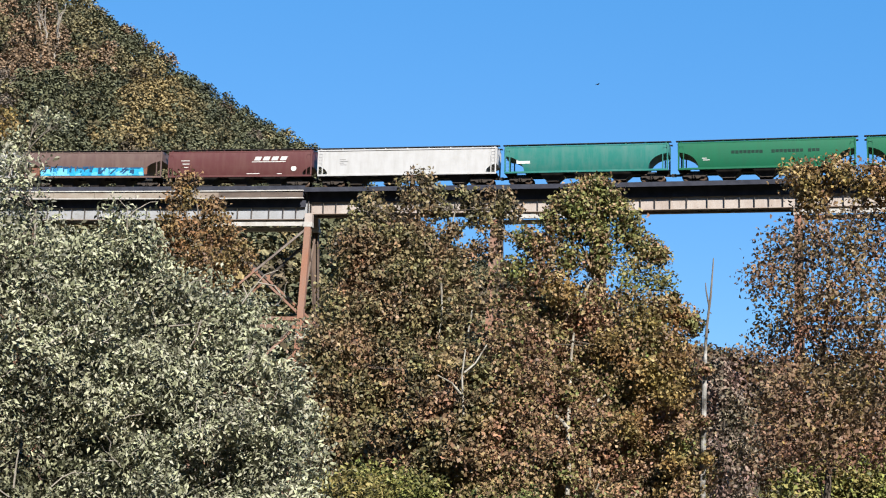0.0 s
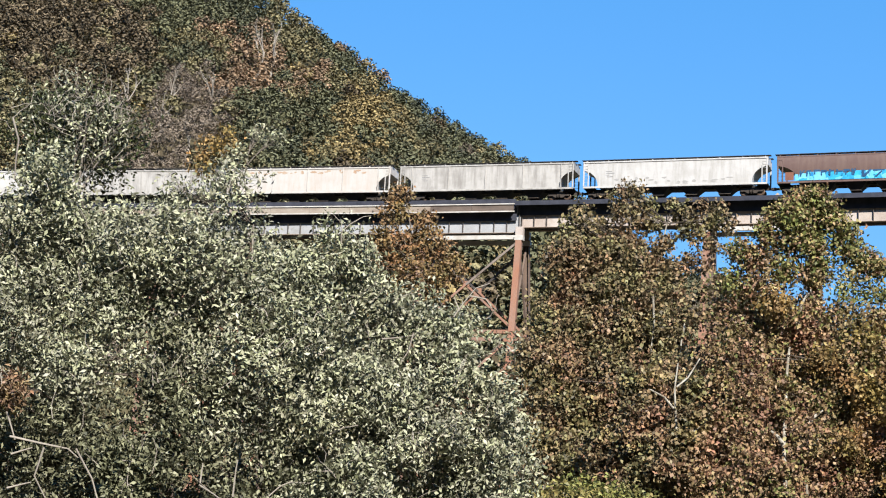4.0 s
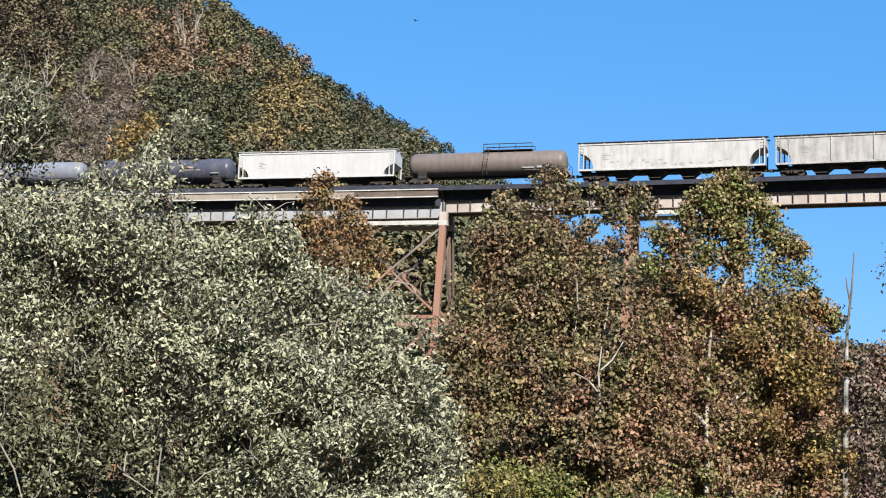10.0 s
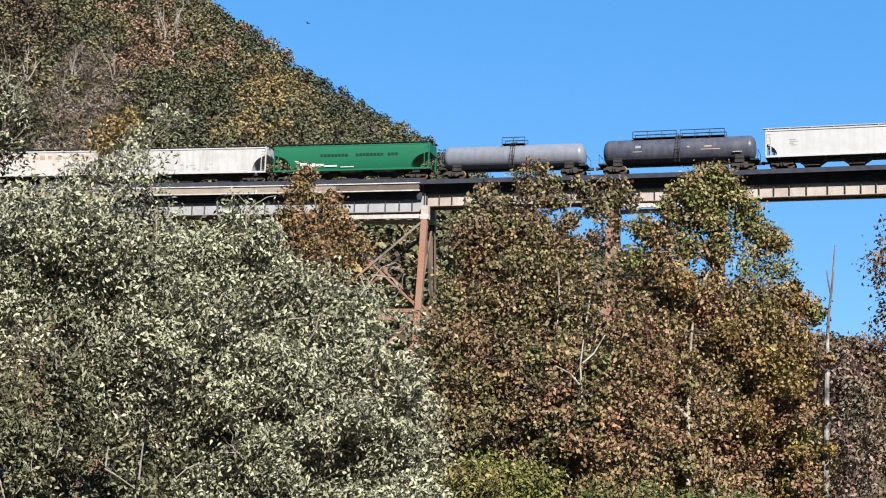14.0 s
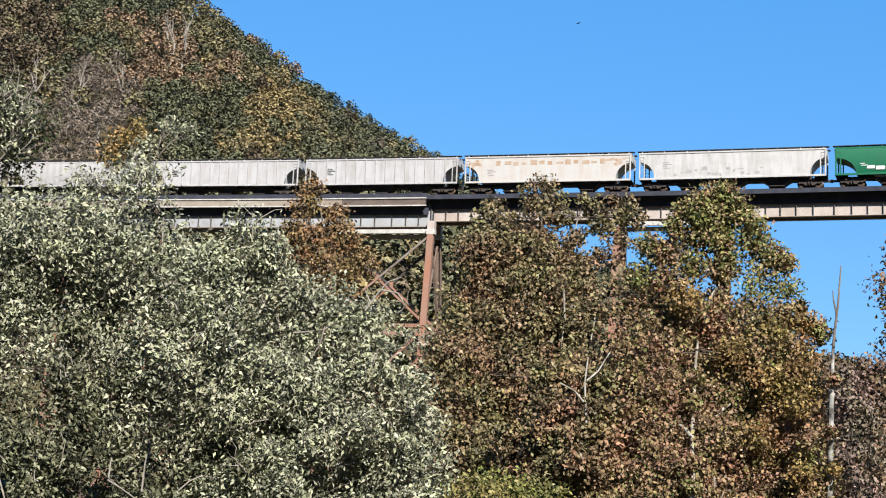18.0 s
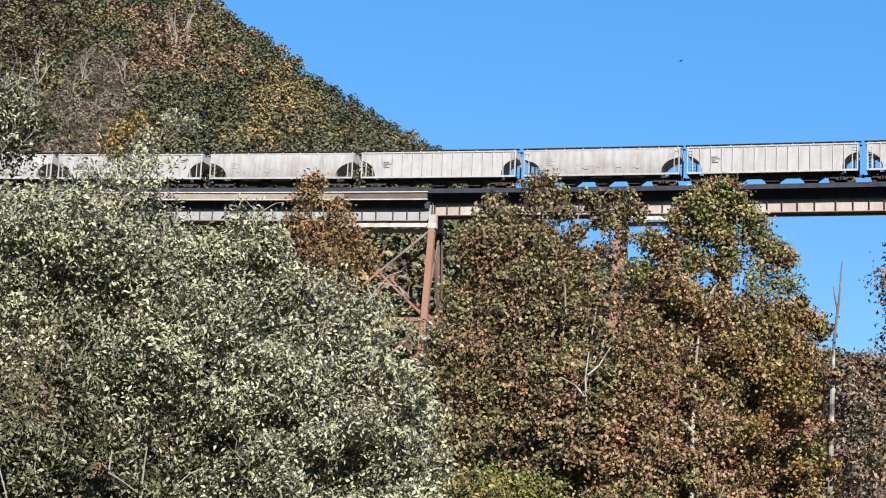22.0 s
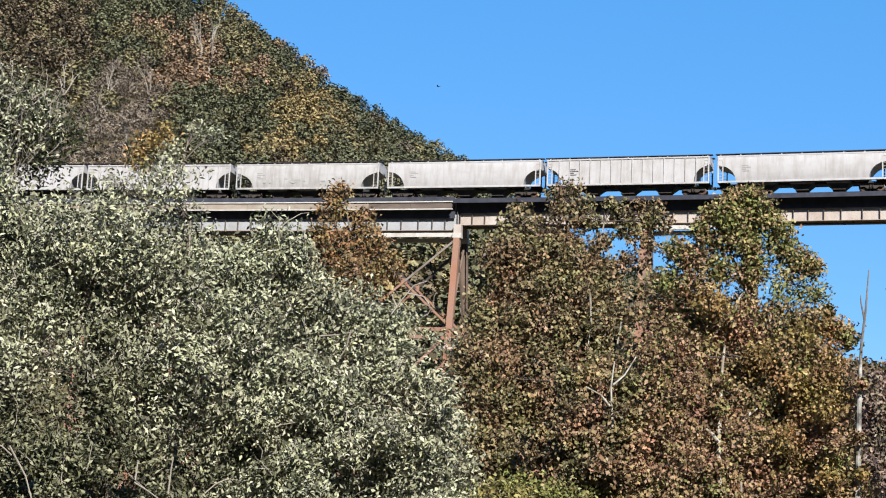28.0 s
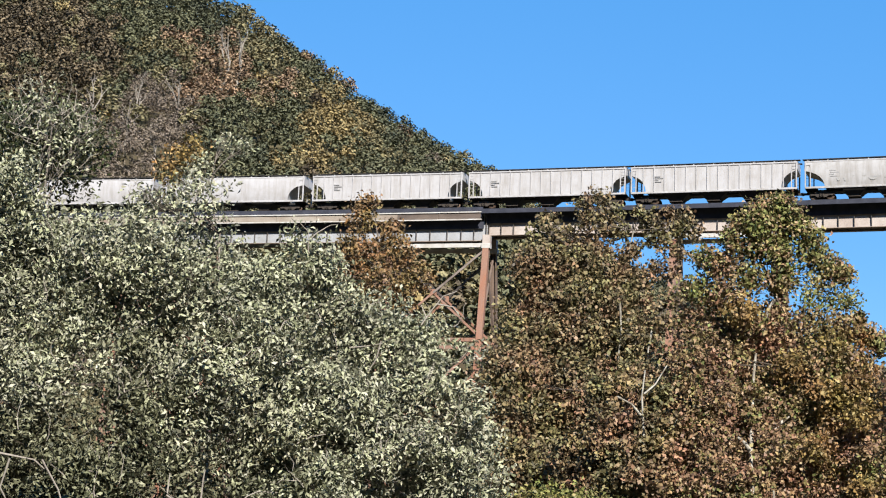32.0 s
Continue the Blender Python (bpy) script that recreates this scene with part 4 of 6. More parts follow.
    grey = hopper("hopper_car", 20.5, GREY, "grey covered hopper car streaked with soot", ribs=5, hoppers=4)
    data_panel(grey, 10.2, 1.58)
    add(grey, -76.16, -55.55)
    cream = hopper("hopper_car", 20.3, CREAM, "cream white covered hopper car stained orange with rust", ribs=5, hoppers=4)
    data_panel(cream, 10.1, 1.58)
    smudges(cream, 61, -7.5, 7.5, 3.4, 3.8, STAIN, 1.578, 18)
    add(cream, -97.6, -77.3)
    add(copy_thing(grey, Matrix()), -119.0, -98.3)
    add(copy_thing(plain, Matrix()), -140.5, -119.8)
    tb = tank("tank_car", 19.0, 1.42, TANK_RUST, "rust brown tank car with a grimy underframe", "mid")
    marks(tb, [(4.2, 5.6, 1.72, 1.86), (5.9, 6.5, 1.74, 2.0), (4.4, 6.2, 1.5, 1.58)], SPRAY_GREY, 1.30)
    smudges(tb, 81, -7.0, 5.0, 2.2, 3.1, TANK_GREY, 1.33, 5)
    smudges(tb, 82, 5.6, 8.4, 1.9, 2.9, BLACK, 1.36, 5)
    add(tb, -160.5, -141.5)
    clean = hopper("hopper_car", 18.9, WHITE_CLEAN, "clean white covered hopper car with smooth sides", ribs=0, hoppers=3, board=WHITE, reach=1.3, zbay=2.5)
    data_panel(clean, 9.5, 1.58)
    add(clean, -180.5, -161.6)
    td = tank("tank_car", 17.4, 1.42, TANK_DARK, "dusty black tank car with long roof rails", "long", BLACK)
    marks(td, [(2.9, 3.7, 2.45, 2.75), (2.5, 4.6, 2.3, 2.38)], STAIN, 1.40)
    marks(td, [(-4.6, -4.0, 2.7, 2.95), (-4.9, -3.9, 2.25, 2.32), (5.9, 6.9, 1.9, 2.0), (1.0, 1.3, 2.6, 2.75)], SPRAY_GREY, 1.40)
    add(td, -198.6, -181.2)
    tg = tank("tank_car", 17.0, 1.36, TANK_GREY, "grey tank car with a ladder at its middle", "short", BLACK)
    add(tg, -216.8, -199.9)
    g3 = copy_thing(g, Matrix())
    g3["label"] = "green covered hopper car with chalky white patches low down"
    marks(g3, [(-6.0, -5.2, 1.75, 2.15), (-5.1, -4.2, 1.62, 2.02), (-4.1, -3.2, 1.7, 1.95), (-3.1, -1.6, 1.6, 1.78), (-1.2, 0.4, 1.5, 1.58)], CHALK, 1.57)
    add(g3, -236.5, -217.8)
    w6 = hopper("hopper_car", 20.0, WHITE, "white covered hopper car with faint markings", ribs=0, hoppers=3)
    data_panel(w6, 10.0, 1.58)
    smudges(w6, 31, -6.0, 3.5, 1.5, 2.3, SPRAY_GREY, 1.578, 16)
    add(w6, -257.38, -237.31)
    h7 = hopper("hopper_car", 18.8, CREAM, "white covered hopper car with a faded orange name", ribs=0, hoppers=3)
    for i in range(13):
        x = -5.8 + i * 0.98
        marks(h7, [(x, x + (0.5, 0.78, 0.62)[i % 3], 3.06 + 0.09 * (i % 2), 3.62 - 0.08 * (i % 4))], STAIN, 1.584, "faded_mark")
    smudges(h7, 71, -8.9, -7.6, 2.6, 3.7, STAIN, 1.578, 9)
    smudges(h7, 72, 6.9, 8.6, 2.9, 3.8, STAIN, 1.578, 10)
    data_panel(h7, 9.4, 1.58, None, 2.6)
    add(h7, -277.05, -258.2)
    # the long tail of pale grey hoppers
    ribbed = hopper("hopper_car", 18.05, PEARL, "pale grey covered hopper car with ribbed sides", ribs=14, hoppers=3)
    data_panel(ribbed, 9.0, 1.64)
    sleek = hopper("hopper_car", 17.4, PEARL_DIM, "pale grey smooth-sided covered hopper car with spray marks", bulge=0.14, wide=1.62, reach=2.1, zbay=2.95)
    data_panel(sleek, 8.7, 1.62)
    smudges(sleek, 41, -5.4, 5.2, 1.9, 2.6, SPRAY_GREY, 1.60, 16)
    smoothy = hopper("hopper_car", 17.9, PEARL, "pale grey covered hopper car with plain curved sides", bulge=0.14, wide=1.62, reach=2.0, zbay=3.05)
    data_panel(smoothy, 8.9, 1.62)
    tail = [("r", -295.96, -277.84), ("r", -314.7, -296.9), ("s", -332.9, -315.7), ("r", -351.94, -333.9), ("s", -370.34, -352.93), ("r", -389.36, -371.38),
            ("p", -408.13, -390.2), ("r", -427.08, -408.91), ("p", -445.4, -427.9), ("s", -464.2, -446.5), ("r", -482.8, -464.9), ("r", -501.49, -483.41),
            ("r", -520.39, -502.1), ("p", -539.5, -521.1), ("p", -558.4, -540.2)]
    used = set()
    for k, u0, u1 in tail:
        src = {"r": ribbed, "s": sleek, "p": smoothy}[k]
        add(src if k not in used else copy_thing(src, Matrix()), u0, u1)
        used.add(k)


build_train()


# ---- trees ----
def limb_path(rnd, a, b, bow=0.12, n=5):
    a, b = Vector(a), Vector(b)
    ln = (b - a).length
    off = Vector((rnd.uniform(-1, 1), rnd.uniform(-1, 1), rnd.uniform(-0.2, 0.6))) * ln * bow
    return [a.lerp(b, i / n) + off * math.sin(math.pi * i / n) + Vector((rnd.uniform(-1, 1), rnd.uniform(-1, 1), 0)) * ln * 0.015 * (0 < i < n) for i in range(n + 1)]


def make_tree(name, label, lobes, foot, top, radius, bark, skins, leaf_size, per_m2, seed, twig=0.3, group=7, slim=0.5, twigs=5, category="tree", hollow=0.45, wood=None, boughs=(), bough=0.36, bough_bark=None, mingle=0.0, stems=0):
    """A trunk, a limb to every lobe of the crown, fine twigs, and the leaves in sprays."""
    rnd, rng = random.Random(seed), np.random.default_rng(seed)
    root = tagged(new(name), label, category)
    fx, fy = foot
    base = Vector((fx, fy, ground_z(fx, fy) - 0.2))
    root.matrix_basis = pose(*base)
    local = [(x - base.x, y - base.y, z - base.z, r, k) for x, y, z, r, k in lobes]
    tip = Vector(top) - base
    spine = limb_path(rnd, (0, 0, 0), tip, 0.04, 8)
    bm = bmesh.new()
    tube(bm, spine, [radius * (1.25 if i == 0 else 1) * (1 - 0.85 * i / 8) for i in range(9)], 9)
    smooth(part("trunk", bm, bark, root), 60)
    tw = bmesh.new()
    hubs = []
    for x, y, z, r, k in local:
        c = Vector((x, y, z))
        low = [p for p in spine if p.z < z - 0.4 * r] or [spine[1]]
        start = min(low, key=lambda p: (p - c).length + 0.35 * abs(p.z - z + (c - p).xy.length * 0.8))
        near = [p for p in hubs if p.z < z + 0.3 and (p - c).length > 0.5 * r and (p - tip * 0.5).xy.length < (c - tip * 0.5).xy.length]
        if near and (c - start).length > 2.0:      # far lobes grow from a nearer one
            start = min(near + [start], key=lambda p: (p - c).length)
        hubs.append(c)
        path = limb_path(rnd, start, c, 0.14, 6)
        lr = max(0.018, min(radius * 0.4, 0.012 + 0.008 * (c - start).length))
        bm = bmesh.new()
        tube(bm, path, [lr * (1 - 0.75 * i / 6) for i in range(7)], 6)
        smooth(part("limb", bm, wood or bark, root), 60)
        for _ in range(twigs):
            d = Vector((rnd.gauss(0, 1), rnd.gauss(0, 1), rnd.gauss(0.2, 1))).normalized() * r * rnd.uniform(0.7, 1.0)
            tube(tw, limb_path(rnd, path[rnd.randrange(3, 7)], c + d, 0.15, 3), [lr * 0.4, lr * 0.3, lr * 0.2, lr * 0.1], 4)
    for line in boughs:      # pale boughs that show through the leaves
        bm = bmesh.new()
        n = len(line) - 1
        tube(bm, [Vector(p) - base for p in line], [radius * bough * (1 - 0.5 * i / n) for i in range(n + 1)], 6)
        smooth(part("bough", bm, bough_bark or bark, root), 60)
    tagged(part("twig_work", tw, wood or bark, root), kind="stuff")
    if stems:      # crooked pale stems near the outside of the crown
        st = bmesh.new()
        for _ in range(stems):
            x, y, z, r, k = rnd.choice(local)
            at = Vector((x + rnd.uniform(-0.7, 0.7) * r, y - r * rnd.uniform(0.55, 0.95), z + rnd.uniform(-0.8, 0.4) * r))
            way = Vector((rnd.uniform(-0.8, 0.8), rnd.uniform(-0.2, 0.4), rnd.uniform(0.3, 1.0))).normalized()
            pts, thick = [at], rnd.uniform(0.6, 1.3) * 0.08 * radius
            for _ in range(5):
                way = (way + Vector((rnd.gauss(0, 0.35), rnd.gauss(0, 0.2), rnd.gauss(0, 0.3)))).normalized()
                pts.append(pts[-1] + way * rnd.uniform(0.09, 0.2))
            tube(st, pts, [thick * (1 - 0.13 * i) for i in range(6)], 5)
        tagged(part("stem_work", st, bough_bark or bark, root, "pale crooked stems"), kind="stuff")
    for k, skin in enumerate(skins):
        skin, airy = skin if isinstance(skin, tuple) else (skin, 1.0)
        own = [l[:4] for l in local if l[4] == k]
        strays = [l[:4] for l in local if l[4] == k - 1 or (k == 0 and l[4] == 1)] if mingle and k < 2 else []
        sets = [clumps(rng, own, leaf_size, per_m2 * airy * (1 - mingle), twig, group, slim, hollow)] if own else []
        if strays:
            sets.append(clumps(rng, strays, leaf_size, per_m2 * mingle * (0.4 if k == 0 else 1.0), twig, group, slim, hollow))
        if sets:
            part_of("crown", quads("crown", np.concatenate(sets)), skin, root)
    return root


def tiers(seed, depth, *specs, lean=0.0):
    """Level tiers of a crown: from x0 to x1, how many lobes, their height, radius and tone; lower boughs reach further out by lean."""
    rnd = random.Random(seed)
    out = []
    for x0, x1, n, z, r, k in specs:
        for i in range(n):
            out.append((x0 + (x1 - x0) * i / (n - 1) + rnd.uniform(-0.15, 0.15) * r, depth - lean * (specs[0][3] - z) + rnd.uniform(-0.7, 0.7) * r, z + rnd.uniform(-0.2, 0.2) * r, r * rnd.uniform(0.92, 1.08), k))
    return out


# crowns as rounded lobes: x, y, z, radius, tone
PALE_A = [
    (-11.0, 37.4, 9.7, 0.75, 0), (-9.6, 38.6, 8.3, 0.80, 0), (-10.3, 38.5, 8.3, 1.06, 0), (-8.9, 37.5, 8.0, 1.06, 0),
    (-11.2, 38.0, 8.9, 1.06, 0), (-9.6, 37.9, 6.7, 1.19, 0), (-8.5, 38.3, 6.7, 1.06, 0), (-11.3, 38.6, 7.2, 1.19, 0),
    (-9.9, 37.4, 5.1, 1.05, 0), (-8.1, 37.6, 5.4, 0.85, 0), (-11.2, 38.7, 5.3, 1.06, 0), (-12.3, 38.5, 8.2, 1.19, 0),
    (-11.9, 37.4, 6.2, 1.19, 0), (-12.2, 39.0, 4.5, 1.19, 0), (-11.0, 36.2, 4.6, 0.28, 2), (-11.0, 36.2, 4.3, 0.25, 2),
    # small dark lobes at the front paint the crown's shaded hollows
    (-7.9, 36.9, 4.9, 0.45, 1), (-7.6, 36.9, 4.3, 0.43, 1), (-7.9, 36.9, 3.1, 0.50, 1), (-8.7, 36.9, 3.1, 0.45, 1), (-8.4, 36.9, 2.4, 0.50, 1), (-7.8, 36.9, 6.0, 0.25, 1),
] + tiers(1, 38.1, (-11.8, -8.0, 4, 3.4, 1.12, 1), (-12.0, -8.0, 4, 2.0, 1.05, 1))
PALE_B = [
    (-8.3, 38.6, 8.5, 0.72, 0), (-7.6, 38.5, 9.5, 0.60, 2), (-6.5, 37.6, 9.4, 0.60, 2), (-8.1, 38.2, 9.4, 0.45, 2), (-7.0, 38.4, 10.0, 0.40, 2), (-7.6, 37.2, 8.0, 1.06, 0),
    (-6.7, 38.6, 8.2, 0.99, 0), (-5.6, 38.4, 7.6, 0.79, 0), (-7.2, 38.4, 6.9, 1.13, 0), (-5.8, 37.6, 7.0, 1.06, 0),
    (-4.7, 38.2, 7.6, 0.79, 0), (-4.3, 38.1, 8.7, 0.50, 2), (-7.2, 38.2, 5.4, 1.13, 0), (-5.7, 37.3, 5.5, 1.13, 0),
    (-4.5, 37.9, 6.3, 0.99, 0), (-6.8, 37.8, 4.0, 1.13, 0), (-5.5, 38.5, 4.2, 1.13, 0), (-3.7, 38.0, 8.0, 0.53, 0),
    # four dark front lobes, hollow shade put into the leaf colour
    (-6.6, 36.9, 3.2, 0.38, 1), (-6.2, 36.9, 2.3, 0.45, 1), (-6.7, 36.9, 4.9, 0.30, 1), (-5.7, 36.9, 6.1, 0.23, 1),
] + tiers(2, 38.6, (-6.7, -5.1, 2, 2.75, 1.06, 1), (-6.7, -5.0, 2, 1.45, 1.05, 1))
PALE_C = [
    (-3.4, 38.6, 7.2, 0.75, 0), (-2.4, 39.1, 6.9, 0.75, 0), (-1.5, 38.9, 6.5, 0.55, 0), (-3.4, 39.2, 6.0, 1.09, 0),
    (-2.1, 39.3, 5.8, 1.09, 0), (-1.1, 38.4, 5.6, 0.6, 0), (-0.3, 38.4, 4.9, 0.61, 0), (-3.1, 39.7, 4.5, 1.16, 0),
    (-1.7, 38.5, 4.4, 1.16, 0), (-0.5, 38.6, 3.9, 0.82, 0), (0.1, 39.4, 4.3, 0.48, 0), (-4.3, 39.3, 5.1, 1.09, 0), (-3.5, 37.7, 5.2, 0.85, 0), (-2.7, 37.9, 4.8, 0.8, 0), (-4.1, 37.6, 4.4, 0.8, 0),
    (-0.9, 39.0, 6.9, 0.42, 2), (-0.2, 39.0, 6.3, 0.35, 2),
    # the last lobe, a dark one, paints a shaded hollow
    (-3.2, 37.2, 3.3, 0.40, 0), (-2.2, 37.2, 3.6, 0.38, 0), (-2.9, 37.0, 2.6, 0.4, 0), (-1.3, 37.3, 4.0, 0.4, 0), (-3.9, 36.9, 3.0, 0.26, 1),
] + tiers(3, 39.1, (-4.4, -0.3, 5, 3.1, 1.0, 0), (-4.3, -0.1, 5, 1.9, 1.0, 0), lean=0.6)
PALE_HIGH = [
    (-12.0, 42.7, 13.1, 0.60, 0), (-11.2, 42.6, 12.8, 0.60, 0), (-10.7, 42.9, 12.3, 0.45, 0), (-11.7, 42.6, 12.1, 0.67, 0),
    (-11.0, 42.5, 11.5, 0.60, 0), (-12.9, 42.8, 12.5, 0.90, 0),
    # dark lobes behind the sprays: the crown's shaded inside done as leaf colour
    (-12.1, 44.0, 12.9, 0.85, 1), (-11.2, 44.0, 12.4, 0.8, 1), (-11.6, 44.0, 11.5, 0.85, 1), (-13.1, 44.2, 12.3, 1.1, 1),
]
SYCAMORE_A = [
    (2.6, 75.0, 16.3, 0.42, 2), (3.1, 75.2, 16.8, 0.46, 2), (3.4, 74.8, 16.2, 0.38, 2), (4.0, 75.0, 16.4, 0.20, 2),
    (4.6, 74.8, 17.5, 0.42, 2), (5.3, 75.1, 18.0, 0.48, 2), (5.9, 75.0, 17.4, 0.46, 2), (5.0, 74.7, 16.7, 0.58, 2),
    (5.7, 75.3, 16.5, 0.52, 2), (7.3, 75.0, 17.4, 0.30, 2), (7.6, 74.9, 17.0, 0.46, 2), (8.1, 75.2, 16.6, 0.42, 2),
    (8.6, 75.0, 17.4, 0.26, 2), (9.2, 75.1, 17.1, 0.46, 2), (9.5, 74.8, 16.5, 0.46, 2), (8.8, 75.0, 16.6, 0.32, 2),
    (4.4, 75.0, 15.9, 0.5, 2), (5.4, 74.8, 15.6, 0.6, 2), (2.8, 75.0, 15.6, 0.6, 2), (3.8, 75.1, 15.5, 0.45, 2), (7.7, 75.0, 16.1, 0.35, 2), (8.4, 74.9, 15.9, 0.35, 2), (6.4, 75.0, 16.4, 0.4, 2),
    (6.7, 70.2, 9.1, 0.62, 0), (7.4, 70.2, 8.1, 0.62, 0), (6.8, 70.2, 7.1, 0.62, 0), (7.4, 70.2, 6.2, 0.62, 0), (6.7, 70.2, 5.2, 0.62, 0), (7.3, 70.2, 4.5, 0.62, 0), (7.6, 70.2, 9.3, 0.62, 0),
    (6.2, 71.0, 8.1, 0.7, 0), (7.3, 71.0, 7.6, 0.6, 0), (6.7, 71.0, 6.5, 0.7, 0), (7.7, 71.0, 6.4, 0.7, 1), (6.0, 71.0, 6.0, 0.7, 0),
    (7.6, 77.0, 8.2, 1.4, 0), (8.8, 77.2, 6.6, 1.5, 0), (7.4, 77.0, 5.0, 1.5, 0), (8.9, 77.0, 4.0, 1.4, 0), (6.0, 77.0, 6.6, 1.4, 0), (1.6, 77.0, 8.0, 1.3, 0), (1.2, 77.0, 5.8, 1.4, 0),
    (6.9, 71.5, 9.0, 0.6, 0), (7.9, 71.3, 8.0, 0.8, 0), (7.1, 71.2, 6.8, 0.85, 0), (8.1, 71.0, 5.9, 0.9, 1), (7.1, 71.0, 5.2, 0.9, 0), (8.2, 71.8, 9.4, 0.45, 0), (1.7, 72.8, 8.7, 0.7, 0), (2.7, 72.8, 7.9, 0.7, 1), (2.0, 72.6, 7.1, 0.7, 0),
    (6.7, 72.0, 8.4, 0.85, 0), (7.5, 72.1, 7.2, 0.85, 0), (6.5, 72.0, 6.6, 0.9, 0), (7.6, 74.0, 8.9, 0.9, 0), (8.6, 74.2, 8.3, 0.8, 0), (8.4, 73.6, 6.6, 1.0, 0), (3.3, 73.2, 6.8, 1.0, 0),
    (6.5, 75.0, 14.4, 0.45, 2), (7.1, 75.0, 14.2, 0.50, 2), (7.6, 75.0, 14.4, 0.42, 2), (8.0, 75.0, 14.8, 0.40, 2), (6.6, 75.0, 15.1, 0.30, 2), (9.1, 75.0, 15.5, 0.32, 2), (8.7, 74.4, 13.3, 0.45, 2), (8.9, 74.3, 12.4, 0.4, 2), (8.2, 74.3, 12.0, 0.4, 2), (8.7, 74.3, 10.6, 0.35, 2), (8.7, 75.2, 14.6, 0.36, 2), (9.4, 75.0, 13.9, 0.34, 2), (6.9, 75.0, 15.5, 0.34, 0),
    (1.2, 73.0, 9.3, 0.5, 1), (0.6, 73.0, 8.5, 0.6, 1), (0.9, 73.0, 7.5, 0.7, 0), (0.3, 73.0, 7.0, 0.6, 1), (0.8, 73.2, 9.9, 0.3, 1),
    (6.7, 69.6, 8.9, 0.55, 1), (3.6, 69.0, 5.8, 0.50, 0), (4.2, 68.5, 6.1, 0.50, 1), (4.8, 67.5, 5.2, 0.55, 0), (4.0, 68.5, 5.0, 0.50, 0), (4.4, 68.0, 4.4, 0.50, 1), (5.0, 67.0, 4.2, 0.50, 0), (4.9, 67.6, 8.2, 0.50, 0), (5.8, 67.2, 8.4, 0.50, 1), (6.6, 66.6, 8.0, 0.50, 1), (7.3, 66.4, 8.2, 0.45, 0), (5.3, 67.0, 7.1, 0.55, 0), (6.1, 66.5, 7.0, 0.50, 1), (6.9, 66.2, 7.1, 0.50, 0), (7.7, 66.0, 6.9, 0.45, 1), (5.0, 66.8, 6.1, 0.55, 1), (5.8, 66.4, 5.8, 0.50, 0), (6.6, 66.0, 6.1, 0.55, 1), (7.4, 65.8, 5.8, 0.50, 1), (6.2, 65.8, 5.0, 0.55, 0), (7.1, 65.6, 4.8, 0.55, 1), (5.6, 66.2, 4.7, 0.50, 0),
    (2.2, 72.6, 9.4, 0.9, 1), (4.4, 72.4, 8.0, 0.9, 1), (7.6, 72.2, 5.2, 1.1, 1), (5.5, 72.5, 4.0, 1.0, 1),
] + tiers(4, 74.9, (2.2, 5.6, 4, 14.6, 0.9, 0), (2.1, 6.8, 5, 13.0, 1.0, 0), (1.9, 6.9, 5, 11.2, 1.15, 0), (1.3, 6.9, 5, 9.5, 1.25, 0), (0.9, 8.4, 6, 7.4, 1.3, 0), (1.4, 8.6, 5, 5.3, 1.35, 0), (1.8, 8.0, 4, 3.9, 1.3, 0), lean=0.26)
